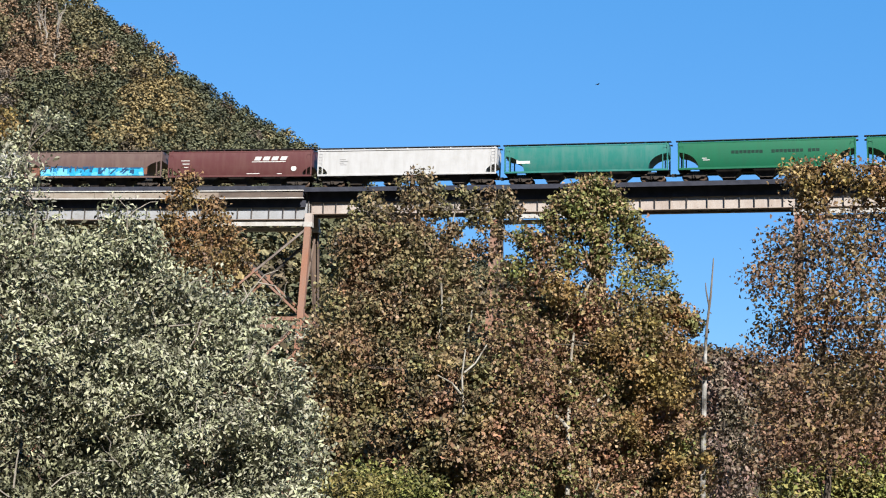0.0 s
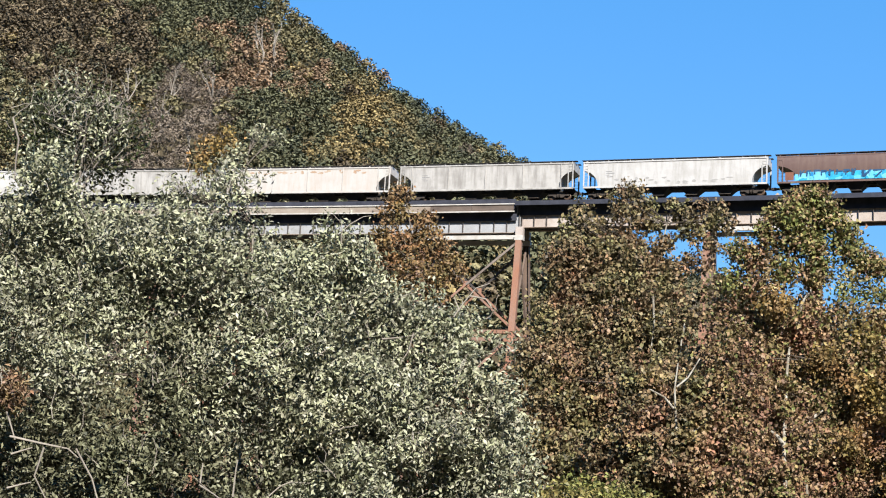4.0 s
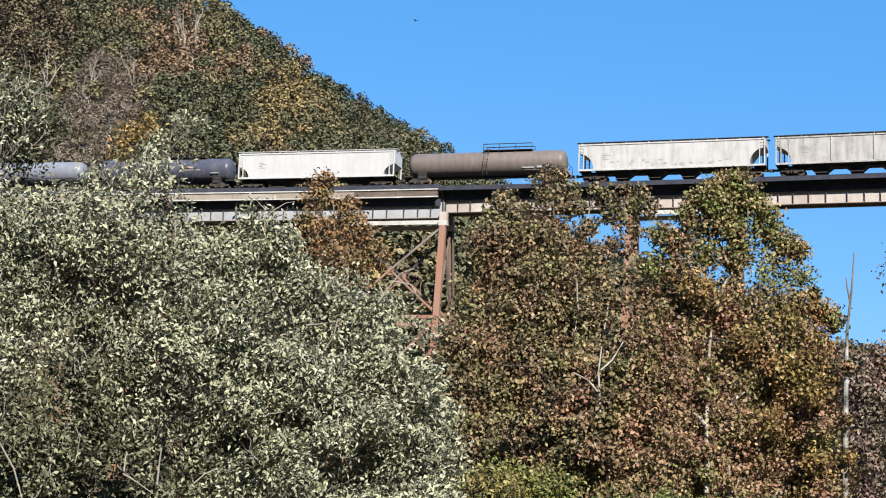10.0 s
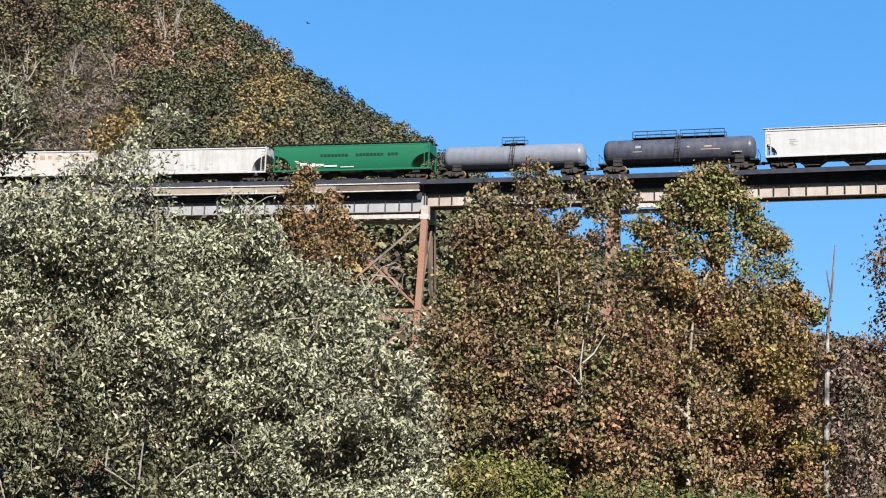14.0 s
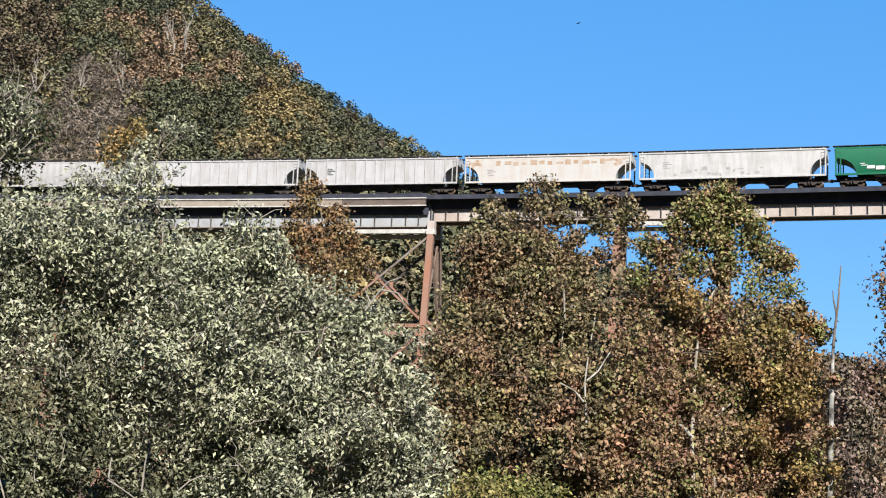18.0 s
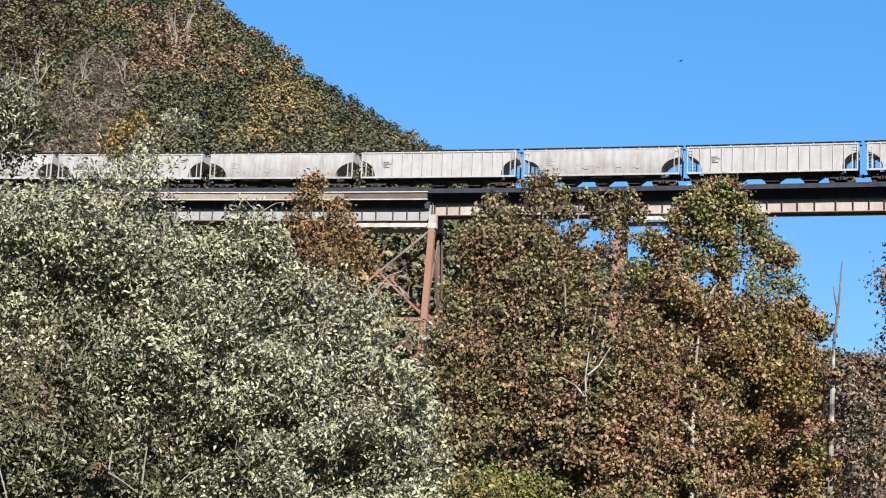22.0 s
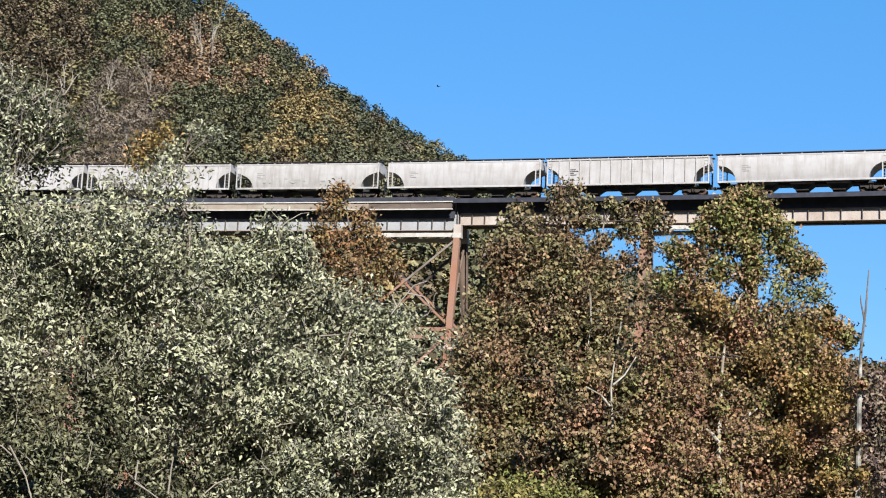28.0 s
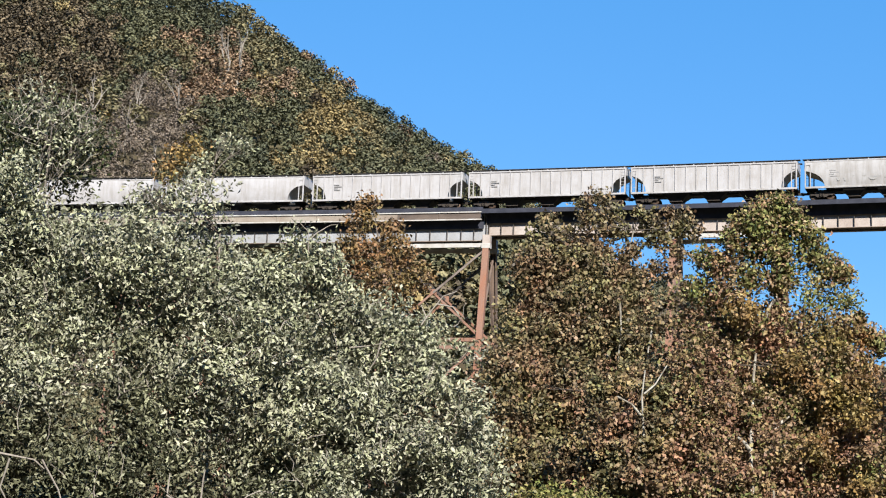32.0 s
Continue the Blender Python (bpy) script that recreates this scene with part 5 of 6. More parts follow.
SYCAMORE_B = [
    (12.4, 68.0, 16.6, 0.34, 0), (11.9, 68.2, 16.3, 0.46, 0), (12.8, 67.9, 16.1, 0.42, 0), (11.3, 68.0, 16.0, 0.42, 0),
    (10.7, 68.1, 15.6, 0.38, 0), (11.4, 67.8, 15.4, 0.56, 0), (12.3, 68.2, 15.4, 0.60, 0), (13.2, 67.9, 15.4, 0.52, 0),
    (13.8, 68.0, 15.0, 0.38, 0), (10.3, 68.0, 14.9, 0.36, 0), (11.0, 68.3, 14.5, 0.62, 0), (12.0, 67.8, 14.5, 0.5, 0),
    (13.3, 68.2, 14.5, 0.62, 3), (14.0, 68.0, 14.2, 0.44, 0), (9.4, 68.0, 14.0, 0.5, 0), (10.2, 68.2, 13.7, 0.66, 1),
    (14.6, 68.0, 13.7, 0.5, 0), (15.1, 67.9, 13.5, 0.36, 0), (13.8, 68.1, 13.4, 0.52, 3), (11.2, 67.9, 13.2, 0.5, 0),
    (12.5, 68.1, 13.1, 0.45, 0), (12.3, 67.7, 14.3, 0.38, 0), (12.5, 67.7, 13.6, 0.38, 0), (12.4, 67.7, 13.0, 0.38, 1), (9.3, 68.1, 12.7, 0.7, 0), (10.3, 67.8, 12.4, 0.7, 1), (14.6, 68.0, 12.7, 0.55, 3),
    (15.3, 68.1, 12.5, 0.42, 3), (13.6, 67.8, 12.3, 0.5, 3), (12.2, 68.2, 12.0, 0.5, 1), (15.7, 68.0, 11.8, 0.2, 0),
    (16.1, 68.0, 11.0, 0.5, 0), (16.5, 68.1, 10.6, 0.36, 0), (15.3, 67.9, 11.0, 0.66, 2), (14.4, 67.0, 10.3, 0.6, 2), (15.4, 66.9, 9.3, 0.6, 2), (14.6, 66.6, 7.4, 0.7, 2), (15.2, 66.4, 6.0, 0.7, 2),
    (10.6, 66.8, 11.7, 0.6, 2), (15.6, 66.8, 8.0, 0.7, 2), (14.0, 66.7, 5.0, 0.8, 2), (9.0, 66.8, 4.2, 0.7, 2), (12.6, 66.7, 9.4, 0.6, 2),
] + tiers(5, 68.2, (8.9, 14.6, 6, 11.1, 0.85, 1), (8.6, 15.7, 7, 9.6, 1.0, 1), (8.5, 15.6, 7, 8.0, 1.1, 1), (8.4, 15.6, 7, 6.2, 1.15, 1), (8.2, 15.7, 7, 4.4, 1.2, 1), (7.2, 15.9, 7, 2.6, 1.3, 1), lean=0.28) + [
    (10.9, 66.0, 7.4, 0.30, 1), (11.1, 66.6, 8.5, 0.24, 1), (10.8, 65.2, 5.0, 0.30, 1), (10.8, 64.8, 4.0, 0.22, 0), (11.6, 64.6, 3.8, 0.20, 1), (16.1, 64.3, 8.4, 0.2, 1), (16.0, 64.2, 6.3, 0.22, 1), (16.1, 64.2, 4.9, 0.24, 2), (15.0, 65.0, 7.4, 0.5, 2), (15.2, 64.8, 5.9, 0.5, 1), (15.0, 64.6, 4.6, 0.5, 2), (15.3, 64.4, 3.4, 0.5, 1),
    (15.0, 66.2, 8.6, 0.6, 2), (13.9, 66.3, 8.4, 0.5, 2), (15.5, 65.6, 4.6, 0.6, 2), (13.4, 65.3, 6.2, 0.5, 2), (14.7, 65.2, 3.2, 0.6, 2),
]
PLUM = [
    (21.8, 85.0, 10.7, 0.55, 0), (22.5, 85.2, 10.0, 0.7, 0), (21.6, 84.8, 9.4, 0.8, 0), (22.8, 85.0, 8.7, 0.9, 0), (21.9, 85.3, 7.9, 1.0, 0),
    (22.9, 84.8, 6.9, 1.0, 0), (21.7, 85.0, 6.0, 1.1, 0), (22.7, 85.2, 4.8, 1.1, 0), (21.6, 84.9, 3.7, 1.1, 0), (22.8, 85.0, 2.5, 1.1, 0),
]
RUSTY = [
    (-8.6, 119.7, 26.6, 0.92, 0), (-9.1, 119.3, 25.2, 1.00, 0), (-6.9, 120.2, 24.7, 0.84, 0), (-9.6, 119.1, 23.1, 1.17, 0),
    (-7.6, 120.1, 23.0, 1.17, 0), (-5.9, 119.7, 23.0, 1.17, 0), (-4.5, 119.2, 21.2, 1.00, 0), (-9.2, 120.0, 21.2, 1.25, 0),
    (-6.6, 118.8, 20.7, 1.34, 0), (-8.2, 119.9, 19.4, 1.05, 0), (-5.7, 119.3, 19.6, 0.92, 0),
]
LOW_BUSH = [
    (1.5, 45.7, 3.0, 0.45, 0), (2.2, 46.4, 3.1, 0.5, 0), (3.0, 45.8, 3.0, 0.5, 0), (3.7, 46.0, 2.9, 0.42, 0), (1.1, 46.2, 2.5, 0.55, 0),
    (2.1, 45.4, 2.4, 0.7, 0), (3.3, 45.6, 2.3, 0.65, 0), (1.2, 46.0, 1.8, 0.71, 0), (2.5, 46.0, 1.6, 0.79, 0), (3.6, 46.0, 1.7, 0.71, 0),
]
FAR_WOOD = [
    (28.8, 114.9, 13.9, 1.44, 0), (30.8, 114.7, 13.7, 1.44, 0), (32.6, 113.9, 13.3, 1.68, 0), (36.2, 116.2, 13.5, 1.80, 2),
    (38.5, 113.1, 13.1, 2.00, 2), (42.1, 115.0, 14.0, 2.00, 2), (45.6, 116.5, 14.3, 2.00, 2), (46.6, 112.9, 12.4, 2.81, 2),
] + tiers(6, 114.6, (28.9, 32.2, 2, 10.5, 1.9, 0), (35.5, 42.2, 3, 10.2, 2.05, 2), (29.9, 33.3, 2, 7.1, 2.0, 0), (37.3, 43.6, 3, 7.0, 2.0, 1), (28.4, 30.6, 2, 3.4, 2.05, 0), (35.0, 40.0, 3, 4.6, 2.0, 1), (32.3, 40.3, 3, 1.9, 2.1, 1))
SYCAMORE_C = [
    (19.3, 62.1, 15.9, 0.61, 0), (20.7, 61.9, 16.1, 0.56, 0), (22.2, 62.1, 15.8, 0.73, 0), (23.3, 61.5, 15.6, 0.86, 0),
    (19.9, 62.4, 15.0, 0.61, 0), (19.1, 62.7, 13.1, 1.08, 1), (18.1, 62.2, 11.7, 0.78, 1), (20.5, 61.3, 13.2, 1.08, 1),
    (22.3, 62.0, 13.6, 1.19, 1), (19.7, 61.6, 11.0, 1.19, 1), (21.6, 61.4, 11.0, 1.19, 1), (18.9, 62.8, 9.8, 0.97, 1),
    (21.0, 63.0, 9.4, 1.08, 1), (22.1, 61.1, 9.1, 1.08, 1), (24.2, 62.9, 12.0, 1.30, 1),
] + tiers(7, 62.0, (18.5, 24.4, 5, 7.3, 1.1, 1), (18.3, 24.6, 5, 5.6, 1.05, 1))
SPARSE = [
    (-8.4, 44.0, 12.0, 0.31, 0), (-8.1, 44.0, 12.2, 0.37, 0), (-7.2, 44.2, 12.5, 0.24, 1), (-6.6, 44.0, 12.3, 0.2, 1), (-7.8, 44.0, 11.7, 0.32, 1),
    (-8.6, 44.0, 11.5, 0.38, 0),
]

# many dark twigs fill the next three crowns, standing in for inner shade
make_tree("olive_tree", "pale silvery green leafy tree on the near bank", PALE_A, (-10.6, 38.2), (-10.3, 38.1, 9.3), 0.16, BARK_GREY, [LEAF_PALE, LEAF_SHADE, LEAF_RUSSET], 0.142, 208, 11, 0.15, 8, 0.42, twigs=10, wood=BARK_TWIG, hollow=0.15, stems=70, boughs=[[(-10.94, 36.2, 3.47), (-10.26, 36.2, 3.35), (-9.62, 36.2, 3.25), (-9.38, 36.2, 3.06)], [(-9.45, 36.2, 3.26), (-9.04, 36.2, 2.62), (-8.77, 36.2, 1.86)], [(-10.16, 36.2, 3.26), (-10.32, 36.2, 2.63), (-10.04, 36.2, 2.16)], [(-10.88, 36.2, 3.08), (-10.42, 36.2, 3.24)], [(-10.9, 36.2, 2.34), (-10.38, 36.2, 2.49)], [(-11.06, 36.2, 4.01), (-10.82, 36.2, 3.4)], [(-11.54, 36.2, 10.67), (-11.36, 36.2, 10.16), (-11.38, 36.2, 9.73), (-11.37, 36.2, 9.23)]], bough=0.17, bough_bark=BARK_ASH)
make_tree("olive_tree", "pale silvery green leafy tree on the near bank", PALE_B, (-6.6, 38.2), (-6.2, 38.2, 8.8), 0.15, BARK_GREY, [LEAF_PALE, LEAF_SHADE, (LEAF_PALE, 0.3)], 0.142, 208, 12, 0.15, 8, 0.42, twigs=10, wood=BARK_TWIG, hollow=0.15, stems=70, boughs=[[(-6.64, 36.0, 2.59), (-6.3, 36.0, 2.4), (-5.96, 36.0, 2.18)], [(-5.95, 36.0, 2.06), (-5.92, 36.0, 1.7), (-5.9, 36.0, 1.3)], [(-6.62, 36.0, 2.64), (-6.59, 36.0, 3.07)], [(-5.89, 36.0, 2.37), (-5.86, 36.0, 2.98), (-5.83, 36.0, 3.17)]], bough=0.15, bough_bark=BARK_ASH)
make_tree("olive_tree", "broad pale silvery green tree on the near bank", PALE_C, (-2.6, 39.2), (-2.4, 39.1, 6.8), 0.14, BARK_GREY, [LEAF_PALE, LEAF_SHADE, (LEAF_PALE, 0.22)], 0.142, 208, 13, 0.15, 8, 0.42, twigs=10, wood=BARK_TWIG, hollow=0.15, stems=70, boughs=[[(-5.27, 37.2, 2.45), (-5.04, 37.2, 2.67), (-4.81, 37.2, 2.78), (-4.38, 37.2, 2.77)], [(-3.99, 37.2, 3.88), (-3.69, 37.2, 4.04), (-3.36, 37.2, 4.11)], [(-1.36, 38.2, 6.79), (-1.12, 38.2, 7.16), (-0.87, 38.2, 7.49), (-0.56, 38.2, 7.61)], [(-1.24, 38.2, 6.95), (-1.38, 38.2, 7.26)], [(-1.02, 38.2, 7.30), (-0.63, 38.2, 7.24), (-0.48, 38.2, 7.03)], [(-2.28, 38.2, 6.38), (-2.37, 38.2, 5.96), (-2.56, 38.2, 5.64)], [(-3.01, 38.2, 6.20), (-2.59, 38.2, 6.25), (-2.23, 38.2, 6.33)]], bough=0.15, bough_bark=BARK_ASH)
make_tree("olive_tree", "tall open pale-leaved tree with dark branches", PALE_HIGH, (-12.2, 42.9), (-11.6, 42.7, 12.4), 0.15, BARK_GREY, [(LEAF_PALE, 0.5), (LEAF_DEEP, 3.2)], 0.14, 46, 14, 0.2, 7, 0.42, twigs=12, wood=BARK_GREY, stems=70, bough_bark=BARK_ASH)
make_tree("shrub", "half-bare shrub with a few golden and pale leaves", SPARSE, (-7.6, 44.2), (-7.5, 44.1, 11.2), 0.09, BARK_GREY, [LEAF_GOLD, LEAF_PALE], 0.13, 100, 15, 0.14, 5, twigs=9, category="shrub")
make_tree("sycamore", "tall sycamore with white bark and olive brown leaves", SYCAMORE_A, (7.2, 74.0), (6.9, 74.6, 16.4), 0.2, BARK_PALE, [LEAF_OLIVE, LEAF_RUSSET, (LEAF_OLIVE, 0.46)], 0.2, 128, 21, 0.24, 6, 0.7, wood=BARK_TWIG, mingle=0.1, twigs=8, boughs=[
    [(6.66, 65.7, 6.04), (6.59, 65.7, 6.98), (6.53, 65.7, 7.99), (6.64, 65.7, 9.01)], [(6.62, 65.7, 8.06), (7.06, 65.7, 8.46), (7.50, 65.7, 9.22)], [(6.55, 65.7, 7.15), (6.13, 65.7, 7.63), (5.54, 65.7, 7.93)], [(7.94, 65.7, 7.07), (7.70, 65.7, 6.68), (7.33, 65.7, 6.33)], [(6.21, 73.0, 12.77), (6.29, 73.0, 11.55), (6.17, 73.0, 10.16)], [(7.65, 73.0, 11.60), (7.51, 73.0, 10.84), (7.43, 73.0, 9.88)]], bough=0.27)
make_tree("sycamore", "tall sycamore, green-gold at the top and russet below", SYCAMORE_B, (11.1, 68.0), (12.2, 68.2, 15.8), 0.22, BARK_PALE, [(LEAF_GREEN, 0.85), LEAF_RUSSET, LEAF_GOLD, (LEAF_GREEN, 0.5)], 0.175, 145, 22, 0.22, 6, 0.7, wood=BARK_TWIG, mingle=0.28, twigs=8, boughs=[
    [(10.72, 64.9, 3.32), (10.85, 65.3, 4.67), (10.84, 65.7, 5.79), (10.95, 66.2, 6.72), (11.05, 66.6, 7.89), (11.16, 67.0, 9.08), (11.31, 67.4, 10.06)], [(11.63, 67.7, 10.81), (11.72, 67.7, 11.48), (11.95, 67.7, 12.10), (12.23, 67.7, 12.49)], [(10.80, 65.5, 5.96), (10.57, 65.5, 6.26), (10.30, 65.5, 6.47)], [(11.69, 64.9, 2.72), (11.67, 64.9, 3.35), (11.60, 64.9, 4.42)], [(11.73, 64.9, 3.35), (11.95, 64.9, 3.82)], [(11.88, 66.3, 6.86), (12.16, 66.4, 7.19), (12.50, 66.5, 7.44)]], bough=0.42)
make_tree("oak", "dark purple-brown tree beside the dead trunk", PLUM, (22.2, 85.0), (22.2, 85.0, 10.4), 0.16, BARK_TWIG, [LEAF_PLUM], 0.26, 60, 28, 0.3, 6, 0.6, wood=BARK_TWIG)
make_tree("sycamore", "thin sycamore with golden top and sparse brown leaves", SYCAMORE_C, (19.5, 62.0), (20.2, 62.0, 15.6), 0.2, BARK_TWIG, [(LEAF_GOLD, 1.5), LEAF_BROWN], 0.19, 84, 23, 0.35, 6, 0.6, wood=BARK_TWIG, mingle=0.2)
make_tree("oak", "small rust brown tree in front of the viaduct", RUSTY, (-7.6, 119.8), (-8.0, 119.7, 25.6), 0.25, BARK_GREY, [LEAF_RUST], 0.28, 42, 24, 0.25, 6, 0.7)
make_tree("bush", "low yellow-green bush at the foot of the sycamores", LOW_BUSH, (2.0, 46.0), (2.2, 46.0, 2.8), 0.07, BARK_GREY, [LEAF_LIME], 0.14, 120, 25, 0.16, 7, category="bush")
make_tree("thicket", "dark brown thicket of trees on the far bank", FAR_WOOD, (36.0, 115.0), (36.5, 115.0, 12.5), 0.3, BARK_PALE, [LEAF_DARK, LEAF_LIME, LEAF_RUST], 0.36, 32, 26, 0.4, 6, 0.7, category="trees")

GREEN_BUSH = [
    (6.7, 62.0, 2.3, 0.76, 0), (8.6, 62.0, 2.4, 0.89, 0), (10.5, 62.0, 2.3, 0.89, 0), (12.3, 62.0, 2.4, 0.85, 0),
    (7.7, 62.0, 1.5, 1.06, 0), (9.8, 62.0, 1.5, 1.06, 0), (11.8, 62.0, 1.5, 1.06, 0), (5.8, 62.0, 1.3, 0.95, 0),
]
make_tree("bush", "dark green shrubs along the foot of the sycamores", GREEN_BUSH, (13.0, 62.0), (13.2, 62.0, 2.4), 0.07, BARK_GREY, [LEAF_SHRUB], 0.19, 70, 27, 0.2, 7, category="bush")


def make_snag():
    """A dead pole of a tree with one stub."""
    root = tagged(new("dead_tree"), "slender dead tree trunk, bare and grey", "tree")
    z = ground_z(16.08, 64.6)
    root.matrix_basis = pose(16.08, 64.6, z)
    bm = bmesh.new()
    tube(bm, [(0, 0, -0.2), (-0.02, 0, 3.82 - z), (0.04, 0, 7.52 - z), (0.1, 0, 9.54 - z)], [0.13, 0.115, 0.095, 0.06], 8)
    part("trunk", bm, BARK_BIRCH, root)
    bm = bmesh.new()
    tube(bm, [(0.1, 0, 9.44 - z), (0.15, 0, 10.19 - z), (0.3, 0, 11.38 - z), (0.42, 0, 12.96 - z)], [0.065, 0.055, 0.045, 0.025], 7)
    part("top_stem", bm, BARK_GREY, root)
    bm = bmesh.new()
    tube(bm, [(0.25, 0, 10.93 - z), (0.12, 0, 11.58 - z), (0.09, 0, 11.94 - z)], [0.04, 0.03, 0.018], 6)
    part("branch", bm, BARK_GREY, root)


make_snag()


# stands of one kind on the hill: tone, bearing x / y, slope over the eye, and their half widths in both
STANDS = [
    # dusk stands: dark foliage that also paints shadowed, hollow parts of the slope
    ("dusk", -0.290, 0.305, 0.055, 0.030), ("dusk", -0.262, 0.262, 0.02, 0.02), ("dusk", -0.236, 0.292, 0.010, 0.007), ("grey", -0.221, 0.246, 0.034, 0.026), ("grey", -0.207, 0.270, 0.022, 0.016),
    ("rust", -0.170, 0.295, 0.019, 0.022), ("rust", -0.127, 0.285, 0.009, 0.007), ("rust", -0.143, 0.277, 0.009, 0.005), ("green", -0.142, 0.253, 0.029, 0.016),
    ("gold", -0.096, 0.261, 0.022, 0.018), ("gold", -0.108, 0.237, 0.022, 0.007), ("green", -0.212, 0.320, 0.022, 0.014), ("olive", -0.145, 0.314, 0.022, 0.014),
    ("rust", -0.196, 0.312, 0.014, 0.007), ("rust", -0.188, 0.276, 0.011, 0.010), ("rust", -0.208, 0.256, 0.009, 0.008), ("pine", -0.178, 0.314, 0.012, 0.01), ("pine", -0.125, 0.268, 0.012, 0.006), ("pine", -0.152, 0.243, 0.016, 0.008),
]


def make_woods():
    """The forest on the hill: crowns packed over the slope, each a heap of small puffs, in seven tones."""
    rng = np.random.default_rng(77)
    names = [k for k, _ in WOODS]
    sets = {k: [] for k in names}
    cell, spots, tries = {}, [], 0
    while tries < 60000 and len(spots) < 3600:
        tries += 1
        y = FOOT + 6 + (TOP + 14 - FOOT) * rng.uniform(0, 1) ** 0.9 if tries > 1500 else TOP + rng.uniform(-14, 8)
        b = rng.uniform(-0.34, 0.30)
        x = b * y
        z = ground_z(x, y)
        slope = (z + 6 - EYE) / y
        shown = slope > (0.2 if b < 0.03 else 0.14) and b < 0.15
        if not shown and (slope < 0.1 or b > 0.16 and tries % 3):
            continue
        gap = 4.2 if shown else 6.0
        key = (int(x // 6), int(y // 6))
        near = [q for i in (-1, 0, 1) for j in (-1, 0, 1) for q in cell.get((key[0] + i, key[1] + j), [])]
        if any((q[0] - x) ** 2 + (q[1] - y) ** 2 < gap * gap for q in near):
            continue
        cell.setdefault(key, []).append((x, y))
        spots.append((x, y, z, b, slope, shown))
    for x, y, z, b, slope, shown in spots:
        under = (crest(b) - slope) / 0.1      # how far below the ridge
        n1 = noise.noise((x * 0.03, y * 0.02, 3.0))
        n2 = noise.noise((x * 0.05, y * 0.03, 9.0))
        w = np.array([0.7 + n1, 0.8 + 0.7 * n2, 0.25 - n1, 0.2 - 0.7 * n1, 0.1 - 0.6 * n2, 0.2 + 0.4 * n2, 0.15 + 0.5 * n1])
        w[0] += 1.0 * (under < 0.2) + 0.5 * (b > -0.05)
        w[6] += 3.0 * max(0.0, 1.0 - under / 0.3)
        for k, sb, ss, rb, rs in STANDS:
            d = ((b - sb) / rb) ** 2 + ((slope - ss) / rs) ** 2
            w[names.index(k)] += 5.0 * max(0.0, 1.3 - d)
        w = w.clip(0.02) ** 1.7
        k = names[rng.choice(len(names), p=w / w.sum())]
        r = rng.uniform(2.1, 3.3) if shown else rng.uniform(2.8, 4.0)
        h = rng.uniform(6.0, 10.0) + 0.4 * (under < 0.1)
        lobes = []
        for i in range(13 if shown else 5):
            a = 2.4 * i + rng.uniform(0, 0.8)
            g = math.sqrt((i + 0.4) / 13 if shown else (i + 0.4) / 5)
            lobes.append((x + math.cos(a) * r * g, y + math.sin(a) * r * g * 0.9, z + h - r * (0.35 + 1.25 * g * g) + rng.uniform(-0.2, 0.2), r * (rng.uniform(0.3, 0.46) if shown else 0.6)))
        sets[k].append(clumps(rng, lobes, 0.57 if shown else 1.15, (3.25 if k != "grey" else 4.4) if shown else 1.45, 0.12, 3, 0.9 if k != "grey" else 0.35, 0.85, 0.2, 0.3))
    for k, m in WOODS:
        ob = part_of("hill_forest", quads("hill_forest", np.concatenate(sets[k])), m)
        tagged(ob, {"green": "dense deep green trees over the hill", "olive": "dense olive green trees over the hill", "gold": "golden autumn trees scattered over the hill", "rust": "rust brown autumn trees over the hill", "grey": "grey leafless trees on the hill", "dusk": "dark brown green trees high on the hill", "pine": "dark blue green trees along the ridge"}[k], "forest", kind="stuff")


make_woods()


def make_bare_tree(x, y, height, seed):
    """A leafless pale tree: a forking trunk with branches that thin out."""
    rnd = random.Random(seed)
    root = tagged(new("bare_tree"), "tall leafless ash-grey tree on the hillside", "tree", "bare trees on the hill")
    root.matrix_basis = pose(x, y, ground_z(x, y) - 0.3)

    def grow(at, way, ln, r, depth):
        bend = Vector((rnd.gauss(0, 0.12), rnd.gauss(0, 0.12), 0.05))
        tip = at + (way + bend).normalized() * ln
        bm = bmesh.new()
        tube(bm, [at, at.lerp(tip, 0.5) + bend * ln * 0.2, tip], [r, r * 0.8, r * 0.55], 6)
        part("trunk" if depth == 0 else "branch", bm, BARK_ASH, root)
        if depth < 3:
            for k in range(3 if depth < 2 else 2):
                side = Vector((rnd.uniform(-1, 1), rnd.uniform(-1, 1), 0)) * (0.45 + 0.1 * depth)
                grow(at.lerp(tip, rnd.uniform(0.65, 1.0)), (way + side + Vector((0, 0, 0.1))).normalized(), ln * rnd.uniform(0.45, 0.7), r * 0.5, depth + 1)

    grow(Vector((0, 0, 0)), Vector((0, 0, 1)), height * 0.5, height * 0.022, 0)


for spot in ((-63.5, 398.0, 19.0, 1), (-66.5, 396.0, 17.0, 2), (-74.8, 338.0, 14.0, 3), (-68.3, 352.0, 14.0, 4), (-80.5, 330.0, 13.0, 5), (-72.5, 322.0, 13.0, 6), (-77.0, 312.0, 12.0, 7), (-66.0, 318.0, 12.0, 8)):
    make_bare_tree(*spot)


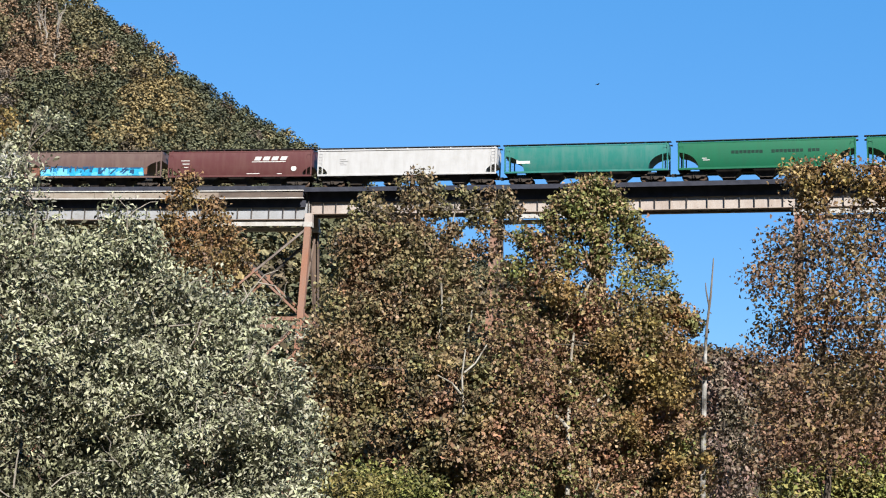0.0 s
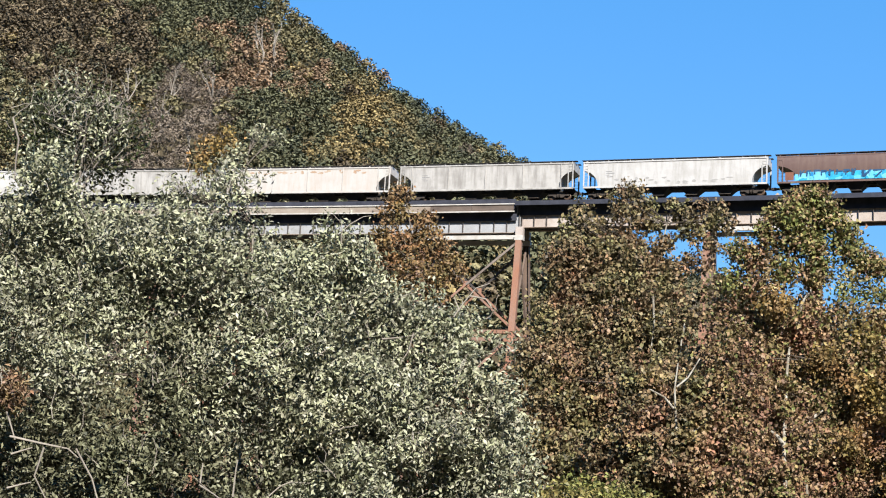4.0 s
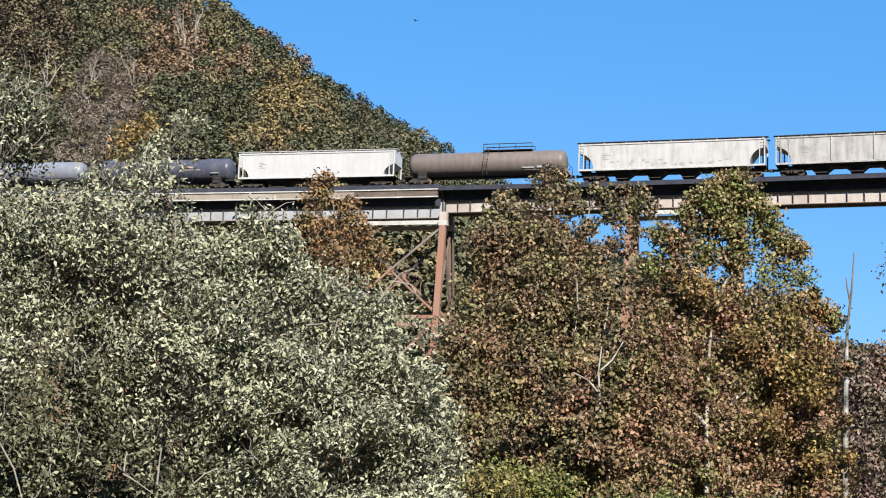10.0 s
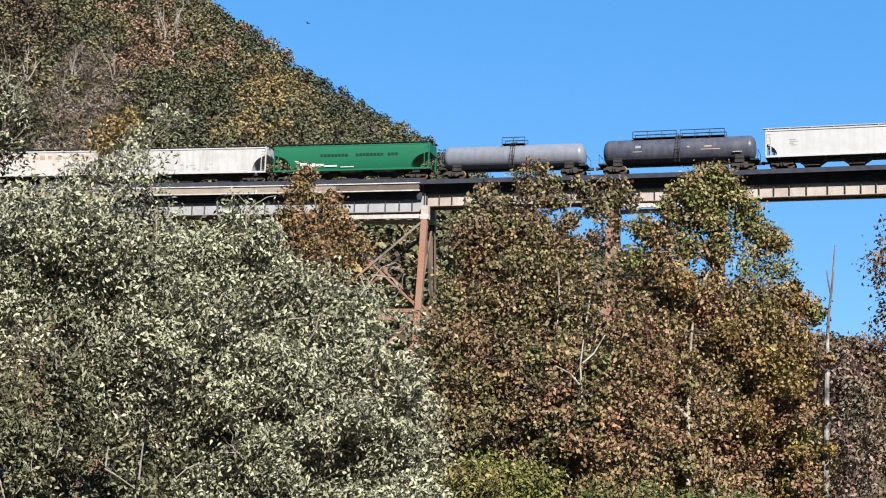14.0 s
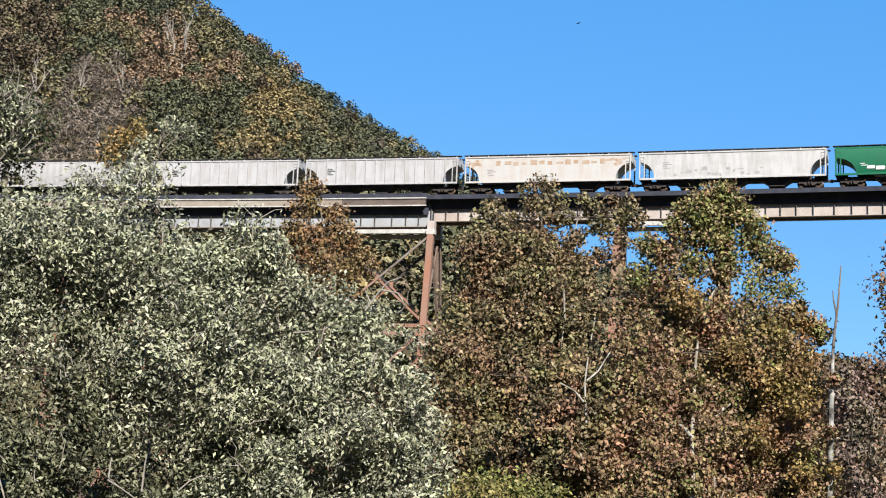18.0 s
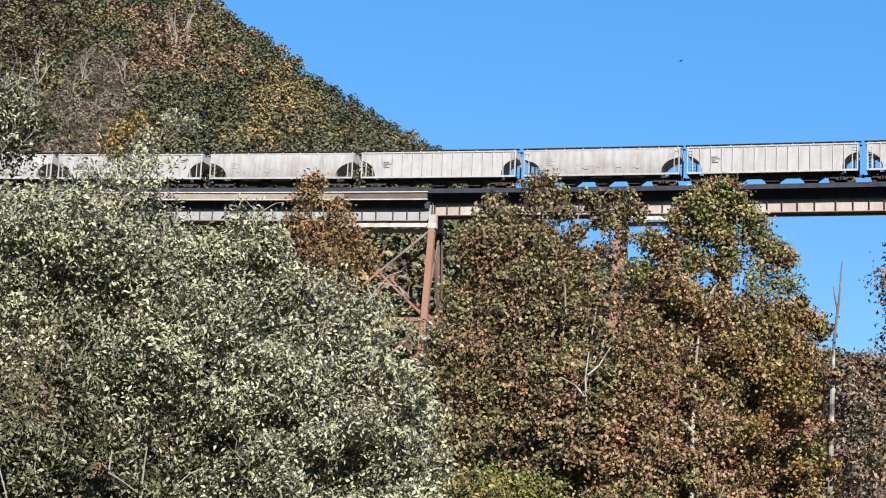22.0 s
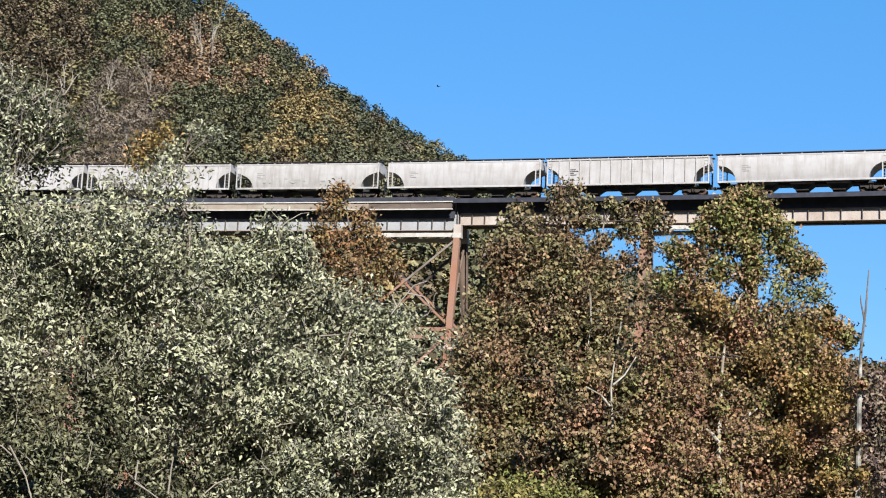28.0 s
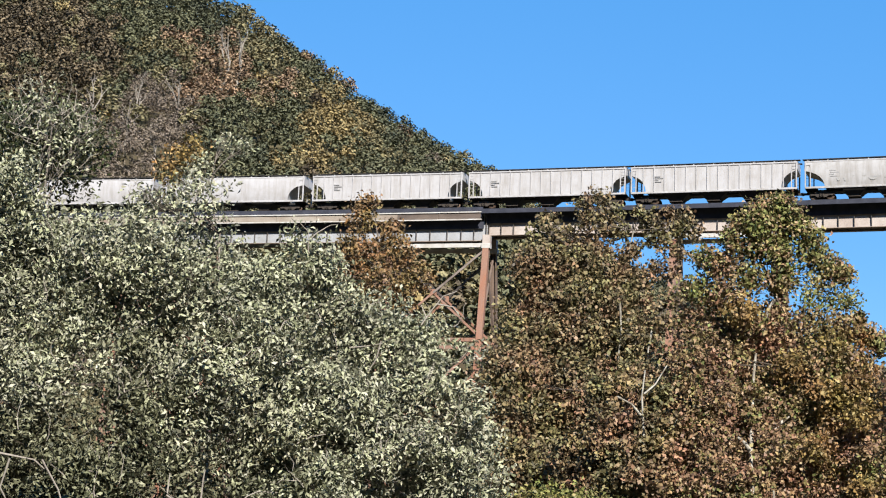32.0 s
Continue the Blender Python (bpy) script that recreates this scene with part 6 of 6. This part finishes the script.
def make_bird():
    root = tagged(new("bird"), "black soaring bird with spread wings in the sky", "bird")
    bm = bmesh.new()
    lathe(bm, [(-0.3, 0.015), (-0.2, 0.05), (-0.03, 0.08), (0.14, 0.06), (0.24, 0.035), (0.3, 0.015)], 10)
    smooth(part("body", bm, FEATHER, root), 60)
    for side in (-1, 1):
        bm = bmesh.new()
        outline = [(0.11, 0.05), (0.17, 0.35), (0.07, 0.64), (-0.04, 0.66), (-0.08, 0.42), (-0.14, 0.05)]
        a = [bm.verts.new((u, side * v, 0.02 + 0.22 * v)) for u, v in outline]
        b = [bm.verts.new((u, side * v, 0.22 * v - 0.01)) for u, v in outline]
        bm.faces.new(a)
        bm.faces.new(b[::-1])
        for i in range(6):
            bm.faces.new((a[(i + 1) % 6], a[i], b[i], b[(i + 1) % 6]))
        bmesh.ops.recalc_face_normals(bm, faces=bm.faces)
        part("wing", bm, FEATHER, root)
    part("tail", boxed(-0.46, -0.28, -0.07, 0.07, -0.01, 0.015), FEATHER, root)
    return root


BIRD = make_bird()
FLIGHT = [   # seconds, place, bank and heading of the bird
    (0.0, 54.2, 300.0, 86.6, 0, 20),
    (1.0, 66.2, 300.0, 84.6, 0, 20),
    (1.5, 67.0, 300.0, 84.2, 0, 20),
    (2.5, 96.0, 300.0, 92.0, 0, 20),
    (4.2, 70.0, 300.0, 135.0, 0, 90),
    (5.6, -6.0, 300.0, 118.0, 0, 160),
    (6.5, -14.3, 300.0, 99.6, 0, 160),
    (7.0, -8.2, 300.0, 100.5, 0, 90),
    (7.5, -3.0, 300.0, 100.5, 0, 20),
    (8.0, 0.7, 300.0, 100.1, 0, 20),
    (9.0, 0.9, 300.0, 98.4, 0, 90),
    (9.5, -1.5, 300.0, 96.9, 0, 160),
    (10.0, -5.7, 300.0, 95.7, 0, 160),
    (10.5, -10.5, 300.0, 94.1, 0, 160),
    (14.0, -22.3, 300.0, 93.4, 0, 160),
    (14.5, -21.7, 300.0, 94.1, 0, 90),
    (17.0, 13.6, 300.0, 101.4, 0, 20),
    (18.0, 26.8, 300.0, 98.4, 0, 20),
    (19.0, 34.8, 300.0, 96.9, 0, 20),
    (20.0, 40.2, 300.0, 95.2, 0, 20),
    (22.0, 45.9, 300.0, 90.9, 0, 20),
    (23.0, 45.4, 300.0, 88.6, 0, 90),
    (24.0, 39.6, 300.0, 85.7, 0, 160),
    (25.5, 24.1, 300.0, 82.9, 0, 160),
    (28.0, -4.1, 300.0, 85.4, 0, 160),
    (28.5, -9.1, 300.0, 85.7, 0, 160),
    (30.0, -23.7, 300.0, 87.6, 0, 160),
    (32.0, -45.7, 300.0, 82.6, 0, 160),
]


# ---- what moves ----
def motions():
    for car, u in CARS:
        walk(car, [(2.0 * i, along(u + d, 0, RAIL)) for i, d in enumerate(TRAIN)])
    walk(BIRD, [(t, pose(x, y, z, 0, bank, turn)) for t, x, y, z, bank, turn in FLIGHT])


motions()
